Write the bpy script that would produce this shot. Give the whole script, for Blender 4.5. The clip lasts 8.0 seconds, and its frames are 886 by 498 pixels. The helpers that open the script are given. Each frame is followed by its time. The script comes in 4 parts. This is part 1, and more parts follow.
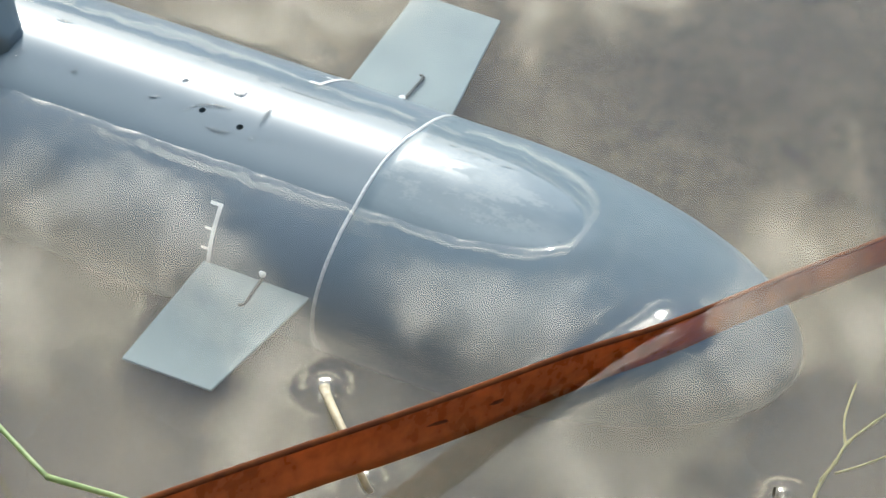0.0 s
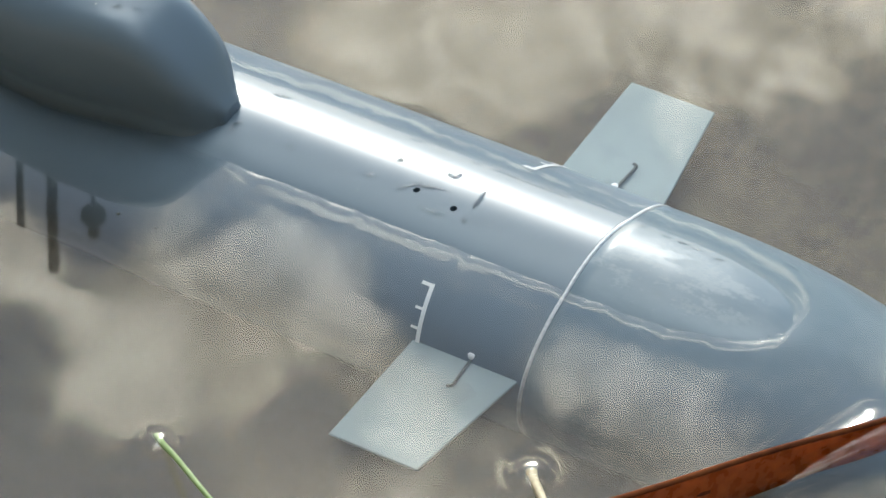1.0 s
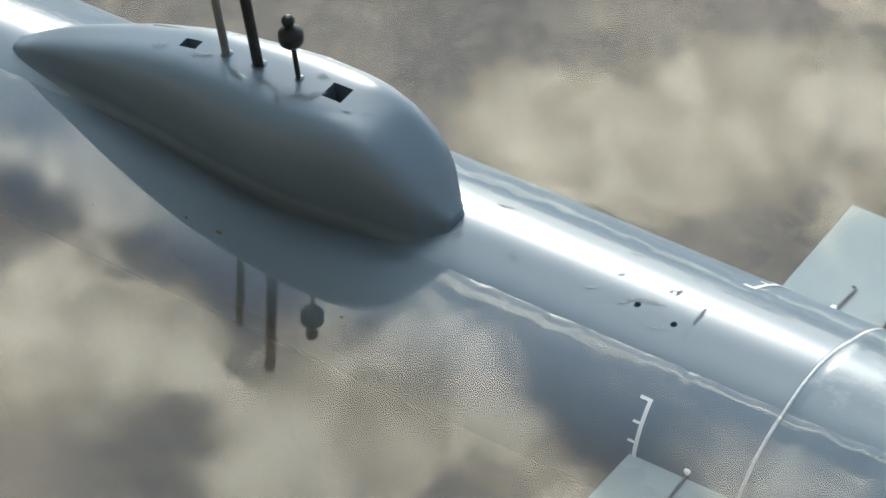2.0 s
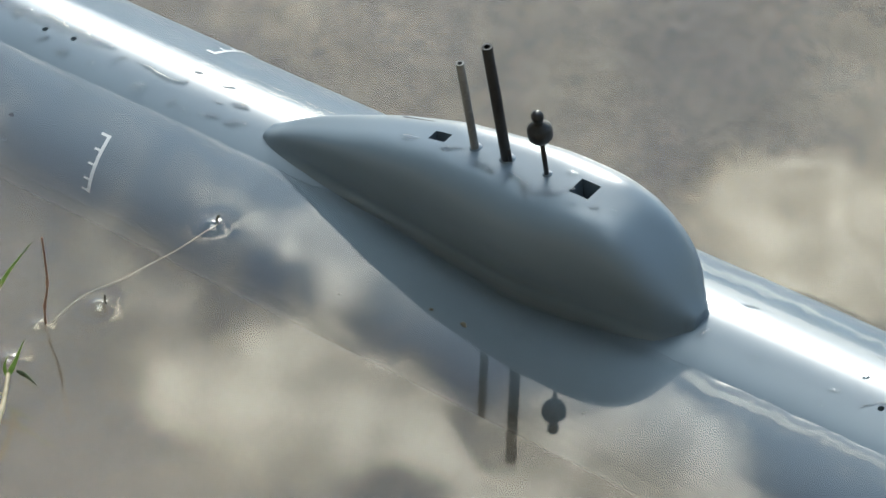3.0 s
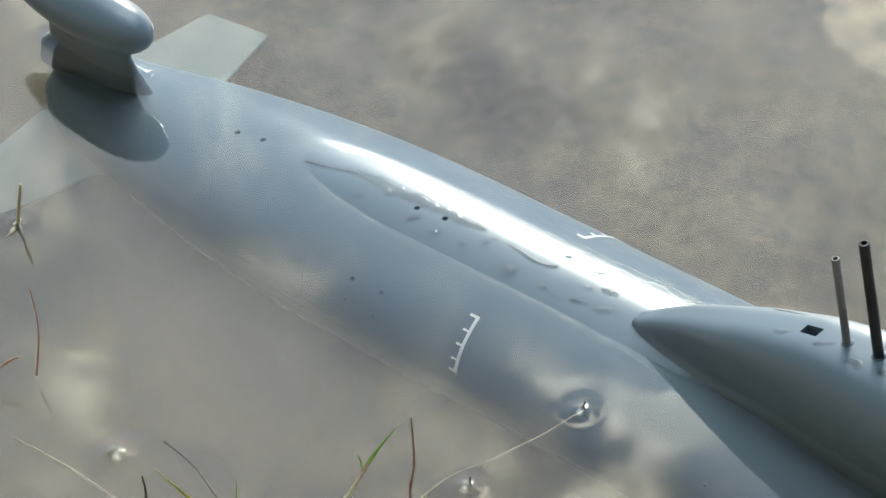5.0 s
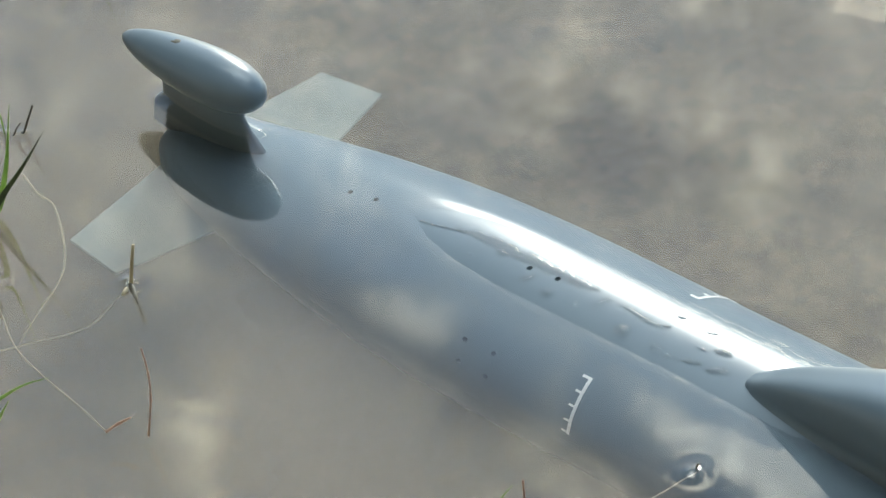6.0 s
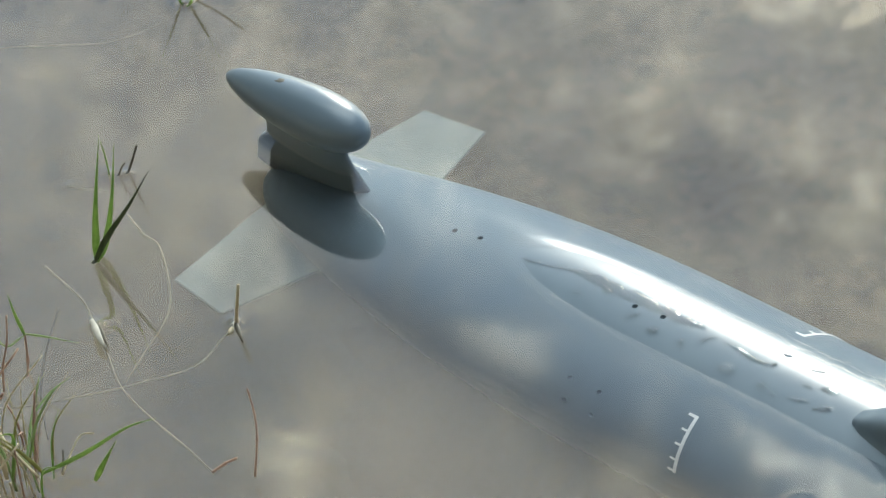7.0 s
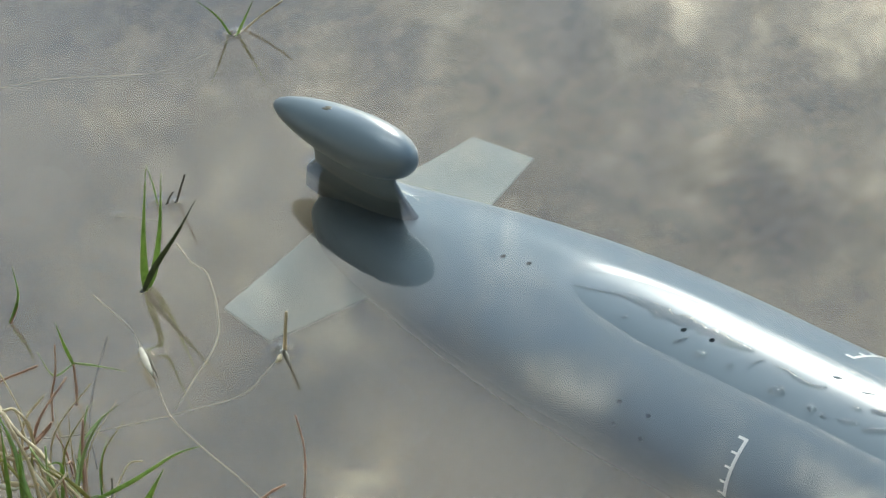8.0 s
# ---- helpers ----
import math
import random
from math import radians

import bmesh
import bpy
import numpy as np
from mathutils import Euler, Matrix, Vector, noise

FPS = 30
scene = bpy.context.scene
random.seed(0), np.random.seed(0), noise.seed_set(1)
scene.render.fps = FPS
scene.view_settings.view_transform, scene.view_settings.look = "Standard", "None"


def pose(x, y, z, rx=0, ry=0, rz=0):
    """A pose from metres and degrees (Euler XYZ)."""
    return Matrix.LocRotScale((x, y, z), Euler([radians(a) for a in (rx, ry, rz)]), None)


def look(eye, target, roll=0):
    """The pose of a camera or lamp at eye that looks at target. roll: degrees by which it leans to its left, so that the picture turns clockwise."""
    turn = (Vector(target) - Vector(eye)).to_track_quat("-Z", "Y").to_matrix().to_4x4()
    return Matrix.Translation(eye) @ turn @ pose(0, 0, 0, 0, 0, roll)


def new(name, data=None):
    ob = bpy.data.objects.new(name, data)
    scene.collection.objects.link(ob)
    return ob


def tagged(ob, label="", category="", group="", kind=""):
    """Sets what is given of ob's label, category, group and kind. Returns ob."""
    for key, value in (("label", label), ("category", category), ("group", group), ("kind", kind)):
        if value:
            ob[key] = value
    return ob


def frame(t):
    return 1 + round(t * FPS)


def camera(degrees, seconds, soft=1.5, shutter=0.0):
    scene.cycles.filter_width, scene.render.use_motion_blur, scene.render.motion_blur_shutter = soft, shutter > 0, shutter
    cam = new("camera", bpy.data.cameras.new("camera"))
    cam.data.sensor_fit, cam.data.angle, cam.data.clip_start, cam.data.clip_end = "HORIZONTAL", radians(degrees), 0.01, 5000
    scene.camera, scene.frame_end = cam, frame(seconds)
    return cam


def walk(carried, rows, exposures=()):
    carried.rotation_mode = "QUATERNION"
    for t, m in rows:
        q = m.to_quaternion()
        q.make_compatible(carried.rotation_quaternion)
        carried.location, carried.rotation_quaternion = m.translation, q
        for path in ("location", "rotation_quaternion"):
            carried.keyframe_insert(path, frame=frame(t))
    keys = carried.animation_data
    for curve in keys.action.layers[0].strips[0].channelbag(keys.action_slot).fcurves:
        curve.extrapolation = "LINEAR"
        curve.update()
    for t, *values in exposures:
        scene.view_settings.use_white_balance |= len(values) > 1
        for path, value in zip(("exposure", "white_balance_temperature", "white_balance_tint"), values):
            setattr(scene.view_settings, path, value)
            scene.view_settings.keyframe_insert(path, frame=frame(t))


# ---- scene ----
# The camera stands on the bank with a long lens and pans along the model from bow to stern.
cam = camera(12.06, 8.0, soft=1.5)
PATH = [
    (0, look((0.7467, -1.1634, 1.2058), (-0.0329, 0.0941, -0.1399), -3.80)),
    (0.5, look((0.7353, -1.1651, 1.2161), (-0.0830, 0.0759, -0.1219), -3.96)),
    (1, look((0.7236, -1.1811, 1.2143), (-0.1264, 0.0633, -0.1006), -3.15)),
    (1.5, look((0.7070, -1.1949, 1.2237), (-0.1775, 0.0435, -0.0740), -2.74)),
    (1.7, look((0.7049, -1.2020, 1.2308), (-0.1931, 0.0338, -0.0601), -2.65)),
    (2.8, look((0.7047, -1.2037, 1.2312), (-0.3123, -0.0117, -0.0116), -3.68)),
    (3, look((0.6998, -1.2044, 1.2403), (-0.3300, -0.0238, -0.0030), -3.92)),
    (3.5, look((0.7013, -1.2152, 1.2385), (-0.3739, -0.0526, 0.0170), -4.57)),
    (4, look((0.6933, -1.2163, 1.2421), (-0.4188, -0.0685, 0.0398), -4.95)),
    (4.5, look((0.6848, -1.2163, 1.2467), (-0.4598, -0.0836, 0.0606), -4.88)),
    (5, look((0.6775, -1.2147, 1.2484), (-0.4955, -0.0947, 0.0781), -5.01)),
    (5.2, look((0.6766, -1.2089, 1.2491), (-0.5095, -0.0979, 0.0833), -4.88)),
    (6.5, look((0.6720, -1.2049, 1.2537), (-0.5699, -0.1286, 0.1139), -6.89)),
    (7, look((0.6692, -1.2061, 1.2562), (-0.5894, -0.1421, 0.1231), -7.24)),
    (7.5, look((0.6730, -1.2042, 1.2544), (-0.5998, -0.1489, 0.1291), -7.78)),
    (8, look((0.6762, -1.2020, 1.2461), (-0.6108, -0.1508, 0.1331), -8.30)),
]
walk(cam, PATH, [(0.0, 0.76, 6000, 6), (1.2, 0.58, 6000, 6), (4.0, 0.76, 5980, 4), (8.0, 0.66, 6050, 2)])

# ---------------------------------------------------------------- light
SUN_AZ, SUN_EL = 33.0, 24.5          # degrees left of +y, and above the horizon


def heading(az, el):
    a, e = radians(az), radians(el)
    return Vector((-math.sin(a) * math.cos(e), math.cos(a) * math.cos(e), math.sin(e)))


def node(tree, kind, **sockets):
    n = tree.nodes.new(kind)
    for key, value in sockets.items():
        n.inputs[key.replace("_", " ")].default_value = value
    return n


def maths(tree, op, a, b=None, c=None):
    n = tree.nodes.new("ShaderNodeMath")
    n.operation = op
    for i, v in enumerate((a, b, c)):
        if v is None:
            continue
        if isinstance(v, (int, float)):
            n.inputs[i].default_value = v
        else:
            tree.links.new(v, n.inputs[i])
    return n.outputs[0]


def ramp(tree, value, lo, hi, to_lo=0.0, to_hi=1.0, smooth=True):
    n = tree.nodes.new("ShaderNodeMapRange")
    n.interpolation_type = "SMOOTHSTEP" if smooth else "LINEAR"
    n.inputs["From Min"].default_value, n.inputs["From Max"].default_value = lo, hi
    n.inputs["To Min"].default_value, n.inputs["To Max"].default_value = to_lo, to_hi
    tree.links.new(value, n.inputs["Value"])
    return n.outputs["Result"]


def mixed(tree, factor, a, b):
    n = tree.nodes.new("ShaderNodeMix")
    n.data_type = "RGBA"
    for sock, v in ((n.inputs[0], factor), (n.inputs[6], a), (n.inputs[7], b)):
        if isinstance(v, (int, float)):
            sock.default_value = v
        elif isinstance(v, tuple):
            sock.default_value = (*v, 1.0)
        else:
            tree.links.new(v, sock)
    return n.outputs[2]


CLOUD_STRENGTH, SKY_STRENGTH = 2.3, 0.115
world = bpy.data.worlds.new("sky")
scene.world = world
world.use_nodes = True
wt = world.node_tree
wt.nodes.clear()
sky = wt.nodes.new("ShaderNodeTexSky")
sky.sky_type = "NISHITA"
sky.sun_disc = False
sky.sun_elevation = radians(SUN_EL)
sky.sun_rotation = radians(-SUN_AZ)
sky.dust_density = 0.5
coord = wt.nodes.new("ShaderNodeTexCoord")


def sky_noise(scale, detail, rough, distortion=0.0):
    n = node(wt, "ShaderNodeTexNoise", Scale=scale, Detail=detail, Roughness=rough, Distortion=distortion)
    wt.links.new(coord.outputs["Generated"], n.inputs["Vector"])
    return n


def vectors(op, a, b):
    n = wt.nodes.new("ShaderNodeVectorMath")
    n.operation = op
    for i, v in enumerate((a, b)):
        if isinstance(v, (tuple, Vector)):
            n.inputs[i].default_value = v
        elif v is not None:
            wt.links.new(v, n.inputs[i])
    return n.outputs["Value" if op in ("DOT_PRODUCT", "DISTANCE") else "Vector"]


def near(direction, wide, tight, at_wide, at_tight):
    """A smooth step in the angle from a heading, in degrees."""
    return ramp(wt, vectors("DOT_PRODUCT", coord.outputs["Generated"], direction), math.cos(radians(wide)), math.cos(radians(tight)), at_wide, at_tight)


# the clouds' edges are torn by the wind
torn = vectors("ADD", vectors("MULTIPLY", vectors("SUBTRACT", sky_noise(26.0, 6.0, 0.58).outputs["Color"], (0.5, 0.5, 0.5)), (0.042, 0.042, 0.030)), coord.outputs["Generated"])
torn = vectors("NORMALIZE", torn, None)
broad = maths(wt, "ADD", maths(wt, "MULTIPLY_ADD", sky_noise(17.0, 9.0, 0.60, 0.35).outputs["Fac"], 3.4, -1.70), maths(wt, "MULTIPLY_ADD", sky_noise(2.6, 3.0, 0.5).outputs["Fac"], 1.2, -0.6))
# clear away from the sun; an unseen bright veil is added overhead as fill
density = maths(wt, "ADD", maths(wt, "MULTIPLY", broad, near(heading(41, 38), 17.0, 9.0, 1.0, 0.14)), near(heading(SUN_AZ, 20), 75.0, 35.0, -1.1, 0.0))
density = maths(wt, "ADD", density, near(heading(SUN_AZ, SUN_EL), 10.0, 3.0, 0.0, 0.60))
density = maths(wt, "ADD", density, near(heading(0, 90), 42.0, 8.0, 0.0, 1.25))
puffs = near(heading(41, 38), 17.0, 9.0, 0.0, 0.19)
# puffs and gaps of the broken cloud, bank by bank: az, el, half-width in degrees, weight
HIGH_BANK = ((35.0, 38.3, 1.1, 0.45), (33.7, 38.4, 1.3, 0.60), (31.9, 38.2, 1.4, 0.75), (30.3, 37.5, 1.1, 0.50), (28.4, 38.3, 1.2, 0.65), (27.2, 38.3, 0.9, 0.6), (29.9, 39.3, 0.8, 0.40),
             (35.9, 37.9, 0.9, 0.40), (35.2, 38.8, 0.8, 0.35), (33.5, 39.0, 0.9, 0.30), (28.2, 37.2, 0.6, -0.40), (30.9, 40.0, 0.9, -0.25), (28.6, 40.5, 1.9, -0.06), (26.9, 41.2, 1.6, -0.04),
             (37.4, 37.3, 1.0, -0.20), (36.5, 35.6, 2.0, -0.08))
MAIN_BANK = ((37.2, 41.4, 1.0, 0.42), (38.8, 41.1, 1.0, 0.48), (36.9, 41.7, 0.9, 0.40), (39.3, 41.7, 1.0, 0.40), (37.9, 42.3, 1.0, 0.55), (36.1, 42.5, 0.8, 0.42), (40.2, 42.7, 1.1, 0.52),
             (41.9, 40.4, 0.9, 0.60), (41.0, 42.2, 0.9, 0.30), (40.7, 41.4, 0.8, 0.42), (44.0, 40.5, 1.3, 0.75), (42.3, 40.7, 1.0, 0.65), (37.6, 40.7, 0.7, 0.40), (43.3, 39.6, 0.8, 0.50),
             (46.1, 39.9, 1.1, 0.48), (42.6, 38.6, 0.8, 0.62), (43.5, 38.3, 0.7, 0.60), (39.9, 39.6, 0.9, -0.35), (44.3, 38.5, 0.5, -0.35), (43.2, 42.7, 1.1, -0.45), (34.2, 42.2, 0.8, -0.40), (37.2, 43.6, 0.7, -0.35), (42.4, 39.8, 0.4, -0.4))
BOW_BANK = ((35.3, 43.6, 1.1, 0.55), (30.7, 43.3, 1.3, 0.65), (25.4, 42.6, 1.1, 0.40), (23.8, 42.9, 1.3, 0.50), (26.4, 44.1, 1.2, 0.55), (28.9, 45.1, 1.5, 0.62), (35.4, 44.9, 0.9, 0.36), (24.2, 41.4, 0.9, 0.35), (25.1, 45.3, 0.9, -0.35), (39.8, 44.6, 1.1, -0.30), (41.8, 44.0, 1.4, -0.38))
STERN_BANK = ((52.3, 36.6, 0.9, 0.20), (53.2, 36.8, 0.9, 0.18), (48.6, 36.0, 0.5, 0.12), (49.4, 35.6, 0.4, 0.10), (44.7, 37.8, 0.6, 0.28), (43.5, 34.4, 1.1, 0.26), (45.8, 33.2, 1.0, 0.22), (46.7, 38.1, 0.9, 0.30), (46.4, 31.1, 0.5, 0.36),
              (44.1, 31.6, 0.6, 0.42), (45.1, 31.3, 0.4, 0.20), (51.4, 36.0, 1.2, -0.48), (50.3, 37.4, 1.5, -0.40), (47.6, 36.8, 1.0, -0.22), (46.3, 37.9, 0.8, -0.3), (48.3, 40.9, 1.5, -0.30), (54.6, 36.8, 1.2, -0.2))
for puff_az, puff_el, size, weight in HIGH_BANK + MAIN_BANK + BOW_BANK + STERN_BANK:
    away = vectors("DISTANCE", torn, heading(puff_az, puff_el))
    puffs = maths(wt, "ADD", puffs, ramp(wt, away, 0.0, radians(size) * 1.35, weight * 1.18, 0.0))
wisps = maths(wt, "MULTIPLY_ADD", sky_noise(55.0, 6.0, 0.55, 0.5).outputs["Fac"], 1.5, -0.75)
density = maths(wt, "ADD", maths(wt, "ADD", density, puffs), maths(wt, "MULTIPLY", wisps, ramp(wt, puffs, -0.2, 0.5, 0.12, 1.0)))
cover = ramp(wt, density, -0.12, 0.78)
# thick and thin cloud, brighter towards the sun and, as added fill, overhead
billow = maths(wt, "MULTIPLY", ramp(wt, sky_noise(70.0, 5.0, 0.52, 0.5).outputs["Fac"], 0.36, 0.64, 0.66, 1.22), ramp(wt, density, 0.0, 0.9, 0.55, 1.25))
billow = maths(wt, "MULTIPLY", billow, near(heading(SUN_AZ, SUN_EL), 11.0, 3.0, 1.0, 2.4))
billow = maths(wt, "MULTIPLY", billow, near(heading(0, 90), 48.0, 10.0, 1.0, 2.0))
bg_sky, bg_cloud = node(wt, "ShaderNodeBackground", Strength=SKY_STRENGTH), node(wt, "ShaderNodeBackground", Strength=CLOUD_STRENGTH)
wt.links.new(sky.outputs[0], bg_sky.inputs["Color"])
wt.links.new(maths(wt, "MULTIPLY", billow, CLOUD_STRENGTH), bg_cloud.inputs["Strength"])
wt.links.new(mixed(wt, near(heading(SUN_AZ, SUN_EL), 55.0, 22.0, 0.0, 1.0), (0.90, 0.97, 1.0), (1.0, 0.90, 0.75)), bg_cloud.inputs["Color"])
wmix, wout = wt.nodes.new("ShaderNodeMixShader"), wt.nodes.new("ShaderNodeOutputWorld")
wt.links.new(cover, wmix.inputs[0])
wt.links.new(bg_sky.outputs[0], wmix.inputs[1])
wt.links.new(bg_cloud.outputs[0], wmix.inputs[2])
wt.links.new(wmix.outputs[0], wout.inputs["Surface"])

lamp = bpy.data.lights.new("sun", "SUN")
lamp.energy, lamp.angle, lamp.color = 1.95, radians(8.0), (1.0, 0.94, 0.84)
sun = new("sun", lamp)
sun.matrix_world = look(heading(SUN_AZ, SUN_EL) * 20, (0, 0, 0))


# ---------------------------------------------------------------- materials
def material(name):
    m = bpy.data.materials.new(name)
    m.use_nodes = True
    t = m.node_tree
    t.nodes.clear()
    out = t.nodes.new("ShaderNodeOutputMaterial")
    return m, t, out


def noise_of(t, scale, detail=4.0, rough=0.55, stretch=None, seed=0.0):
    tc = t.nodes.new("ShaderNodeTexCoord")
    mp = t.nodes.new("ShaderNodeMapping")
    mp.inputs["Location"].default_value = (seed, seed * 0.7, -seed)
    if stretch:
        mp.inputs["Scale"].default_value = stretch
    t.links.new(tc.outputs["Object"], mp.inputs["Vector"])
    n = node(t, "ShaderNodeTexNoise", Scale=scale, Detail=detail, Roughness=rough)
    t.links.new(mp.outputs[0], n.inputs["Vector"])
    return n.outputs["Fac"]


def bump_of(t, height, strength, distance):
    b = node(t, "ShaderNodeBump", Strength=strength, Distance=distance)
    t.links.new(height, b.inputs["Height"])
    return b.outputs["Normal"]


def surface(name, dark, light, rough=(0.4, 0.6), grain=60.0, broad=8.0, bump=0.15, depth=0.001, metal=0.0, stretch=None, spec=0.5, translucent=0.0, wet=False):
    """A two-scale noise material: broad patches and fine grain in colour, gloss and relief."""
    m, t, out = material(name)
    fine, wide = noise_of(t, grain, 2.0, 0.5, stretch), noise_of(t, broad, 3.0, 0.5, stretch, 3.1)
    both = maths(t, "ADD", maths(t, "MULTIPLY", fine, 0.45), maths(t, "MULTIPLY", wide, 0.55))
    p = node(t, "ShaderNodeBsdfPrincipled", Metallic=metal)
    p.inputs["Specular IOR Level"].default_value = spec
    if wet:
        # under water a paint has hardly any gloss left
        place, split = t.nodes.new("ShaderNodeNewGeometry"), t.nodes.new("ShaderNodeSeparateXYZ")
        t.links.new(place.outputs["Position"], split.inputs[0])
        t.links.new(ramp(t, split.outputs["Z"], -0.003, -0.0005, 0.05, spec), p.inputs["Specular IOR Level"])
    col = mixed(t, ramp(t, both, 0.32, 0.68), dark, light)
    t.links.new(col, p.inputs["Base Color"])
    t.links.new(ramp(t, both, 0.3, 0.7, *rough), p.inputs["Roughness"])
    t.links.new(bump_of(t, fine, bump, depth), p.inputs["Normal"])
    last = p.outputs[0]
    if translucent:
        tr, mx = t.nodes.new("ShaderNodeBsdfTranslucent"), t.nodes.new("ShaderNodeMixShader")
        t.links.new(col, tr.inputs["Color"])
        mx.inputs[0].default_value = translucent
        t.links.new(last, mx.inputs[1])
        t.links.new(tr.outputs[0], mx.inputs[2])
        last = mx.outputs[0]
    t.links.new(last, out.inputs["Surface"])
    return m


def scuffed_paint():
    """The bow's gloss paint, dulled by dried streaks of pond water."""
    m = surface("scuffed_grey_paint", (0.140, 0.186, 0.218), (0.158, 0.204, 0.237), (0.27, 0.36), 150.0, 90.0, 0.03, 0.0002, stretch=(0.7, 1.4, 1.4), wet=True)
    t = m.node_tree
    p = next(n for n in t.nodes if n.type == "BSDF_PRINCIPLED")
    stain = noise_of(t, 70.0, 9.0, 0.70, (0.5, 1.3, 1.3), 6.2)
    speck = noise_of(t, 420.0, 3.0, 0.6, None, 2.2)
    place, split = t.nodes.new("ShaderNodeNewGeometry"), t.nodes.new("ShaderNodeSeparateXYZ")
    t.links.new(place.outputs["Position"], split.inputs[0])
    dry = maths(t, "MULTIPLY", ramp(t, maths(t, "MULTIPLY_ADD", speck, 0.30, stain), 0.62, 0.76), ramp(t, split.outputs["Z"], 0.0005, 0.0025))
    base, gloss = p.inputs["Base Color"].links[0].from_socket, p.inputs["Roughness"].links[0].from_socket
    t.links.new(mixed(t, maths(t, "MULTIPLY", dry, 0.32), base, (0.33, 0.37, 0.38)), p.inputs["Base Color"])
    t.links.new(maths(t, "MULTIPLY_ADD", dry, 0.25, gloss), p.inputs["Roughness"])
    return m


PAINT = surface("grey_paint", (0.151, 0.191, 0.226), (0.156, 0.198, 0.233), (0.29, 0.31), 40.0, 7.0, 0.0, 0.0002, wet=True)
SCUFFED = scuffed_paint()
PLANE_PAINT = surface("pale_grey_paint", (0.275, 0.325, 0.325), (0.320, 0.372, 0.368), (0.5, 0.6), 90.0, 25.0, 0.0, 0.0002, spec=0.05)
SEAM_WHITE = surface("white_filler", (0.50, 0.52, 0.53), (0.72, 0.74, 0.74), (0.4, 0.6), 500.0, 60.0)
MARK_WHITE = surface("white_marking_paint", (0.78, 0.80, 0.80), (0.88, 0.89, 0.88), (0.4, 0.6), 900.0, 90.0)
BLACK = surface("black_brass_tube", (0.008, 0.008, 0.009), (0.022, 0.021, 0.020), (0.3, 0.5), 600.0, 80.0)
STEEL = surface("grey_metal_tube", (0.16, 0.155, 0.145), (0.27, 0.26, 0.24), (0.3, 0.45), 600.0, 80.0, metal=0.35)
ROD = surface("weathered_metal_rod", (0.095, 0.105, 0.095), (0.16, 0.17, 0.155), (0.4, 0.6), 400.0, 60.0, metal=0.2, spec=0.1)
# near-black colour for the shade inside the openings and the slot
RECESS_SHADE = surface("recess_shade", (0.006, 0.006, 0.006), (0.012, 0.012, 0.012), (0.7, 0.9), 200.0, 30.0)

REED = surface("wet_brown_reed", (0.31, 0.100, 0.025), (0.52, 0.180, 0.043), (0.22, 0.4), 160.0, 30.0, 0.25, 0.0006, translucent=0.5)
REED_RIB = surface("dark_red_rib", (0.10, 0.028, 0.010), (0.20, 0.06, 0.018), (0.7, 0.9), 160.0, 26.0, spec=0.1)
STRAW = surface("dry_straw", (0.42, 0.34, 0.20), (0.68, 0.58, 0.38), (0.4, 0.6), 300.0, 40.0, translucent=0.15)
GREEN = surface("green_grass", (0.20, 0.33, 0.07), (0.40, 0.53, 0.18), (0.35, 0.55), 250.0, 30.0, translucent=0.5)
PALE_GREEN = surface("pale_green_stalk", (0.25, 0.36, 0.12), (0.42, 0.52, 0.22), (0.35, 0.5), 250.0, 30.0, translucent=0.25)
DARK_GREEN = surface("dark_green_grass", (0.03, 0.05, 0.015), (0.07, 0.10, 0.03), (0.35, 0.55), 250.0, 30.0, translucent=0.2)
YELLOW_GREEN = surface("yellow_green_grass", (0.25, 0.24, 0.05), (0.40, 0.38, 0.10), (0.35, 0.55), 250.0, 30.0, translucent=0.3)
BLEACHED = surface("bleached_dead_leaf", (0.36, 0.33, 0.26), (0.68, 0.64, 0.54), (0.4, 0.6), 140.0, 40.0)
STRAND = surface("sodden_pale_strand", (0.19, 0.165, 0.115), (0.31, 0.27, 0.19), (0.5, 0.7), 300.0, 40.0)
TWIG = surface("yellowish_twig", (0.27, 0.24, 0.11), (0.42, 0.38, 0.20), (0.5, 0.7), 300.0, 40.0, spec=0.1)
RED_STEM = surface("red_brown_stem", (0.25, 0.13, 0.09), (0.46, 0.29, 0.20), (0.4, 0.6), 250.0, 40.0)
SUNKEN = surface("sodden_dark_twig", (0.090, 0.078, 0.060), (0.150, 0.128, 0.095), (0.7, 0.9), 250.0, 40.0, spec=0.02)
DARK_STEM = surface("dark_rotten_stem", (0.05, 0.045, 0.03), (0.12, 0.105, 0.07), (0.4, 0.7), 250.0, 40.0)


def water_material():
    m, t, out = material("pond_water")
    swell = bump_of(t, noise_of(t, 6.0, 2.0, 0.45), 0.04, 0.01)
    clear, gloss = node(t, "ShaderNodeBsdfRefraction", IOR=1.333, Roughness=0.0), node(t, "ShaderNodeBsdfGlossy", Roughness=0.0)
    edge, mx = node(t, "ShaderNodeLayerWeight", Blend=0.5), t.nodes.new("ShaderNodeMixShader")
    for n in (clear, gloss, edge):
        t.links.new(swell, n.inputs["Normal"])
    t.links.new(maths(t, "MULTIPLY_ADD", maths(t, "POWER", edge.outputs["Facing"], 3.2), 0.95, 0.05), mx.inputs[0])
    t.links.new(clear.outputs[0], mx.inputs[1])
    t.links.new(gloss.outputs[0], mx.inputs[2])
    t.links.new(mx.outputs[0], out.inputs["Surface"])
    return m


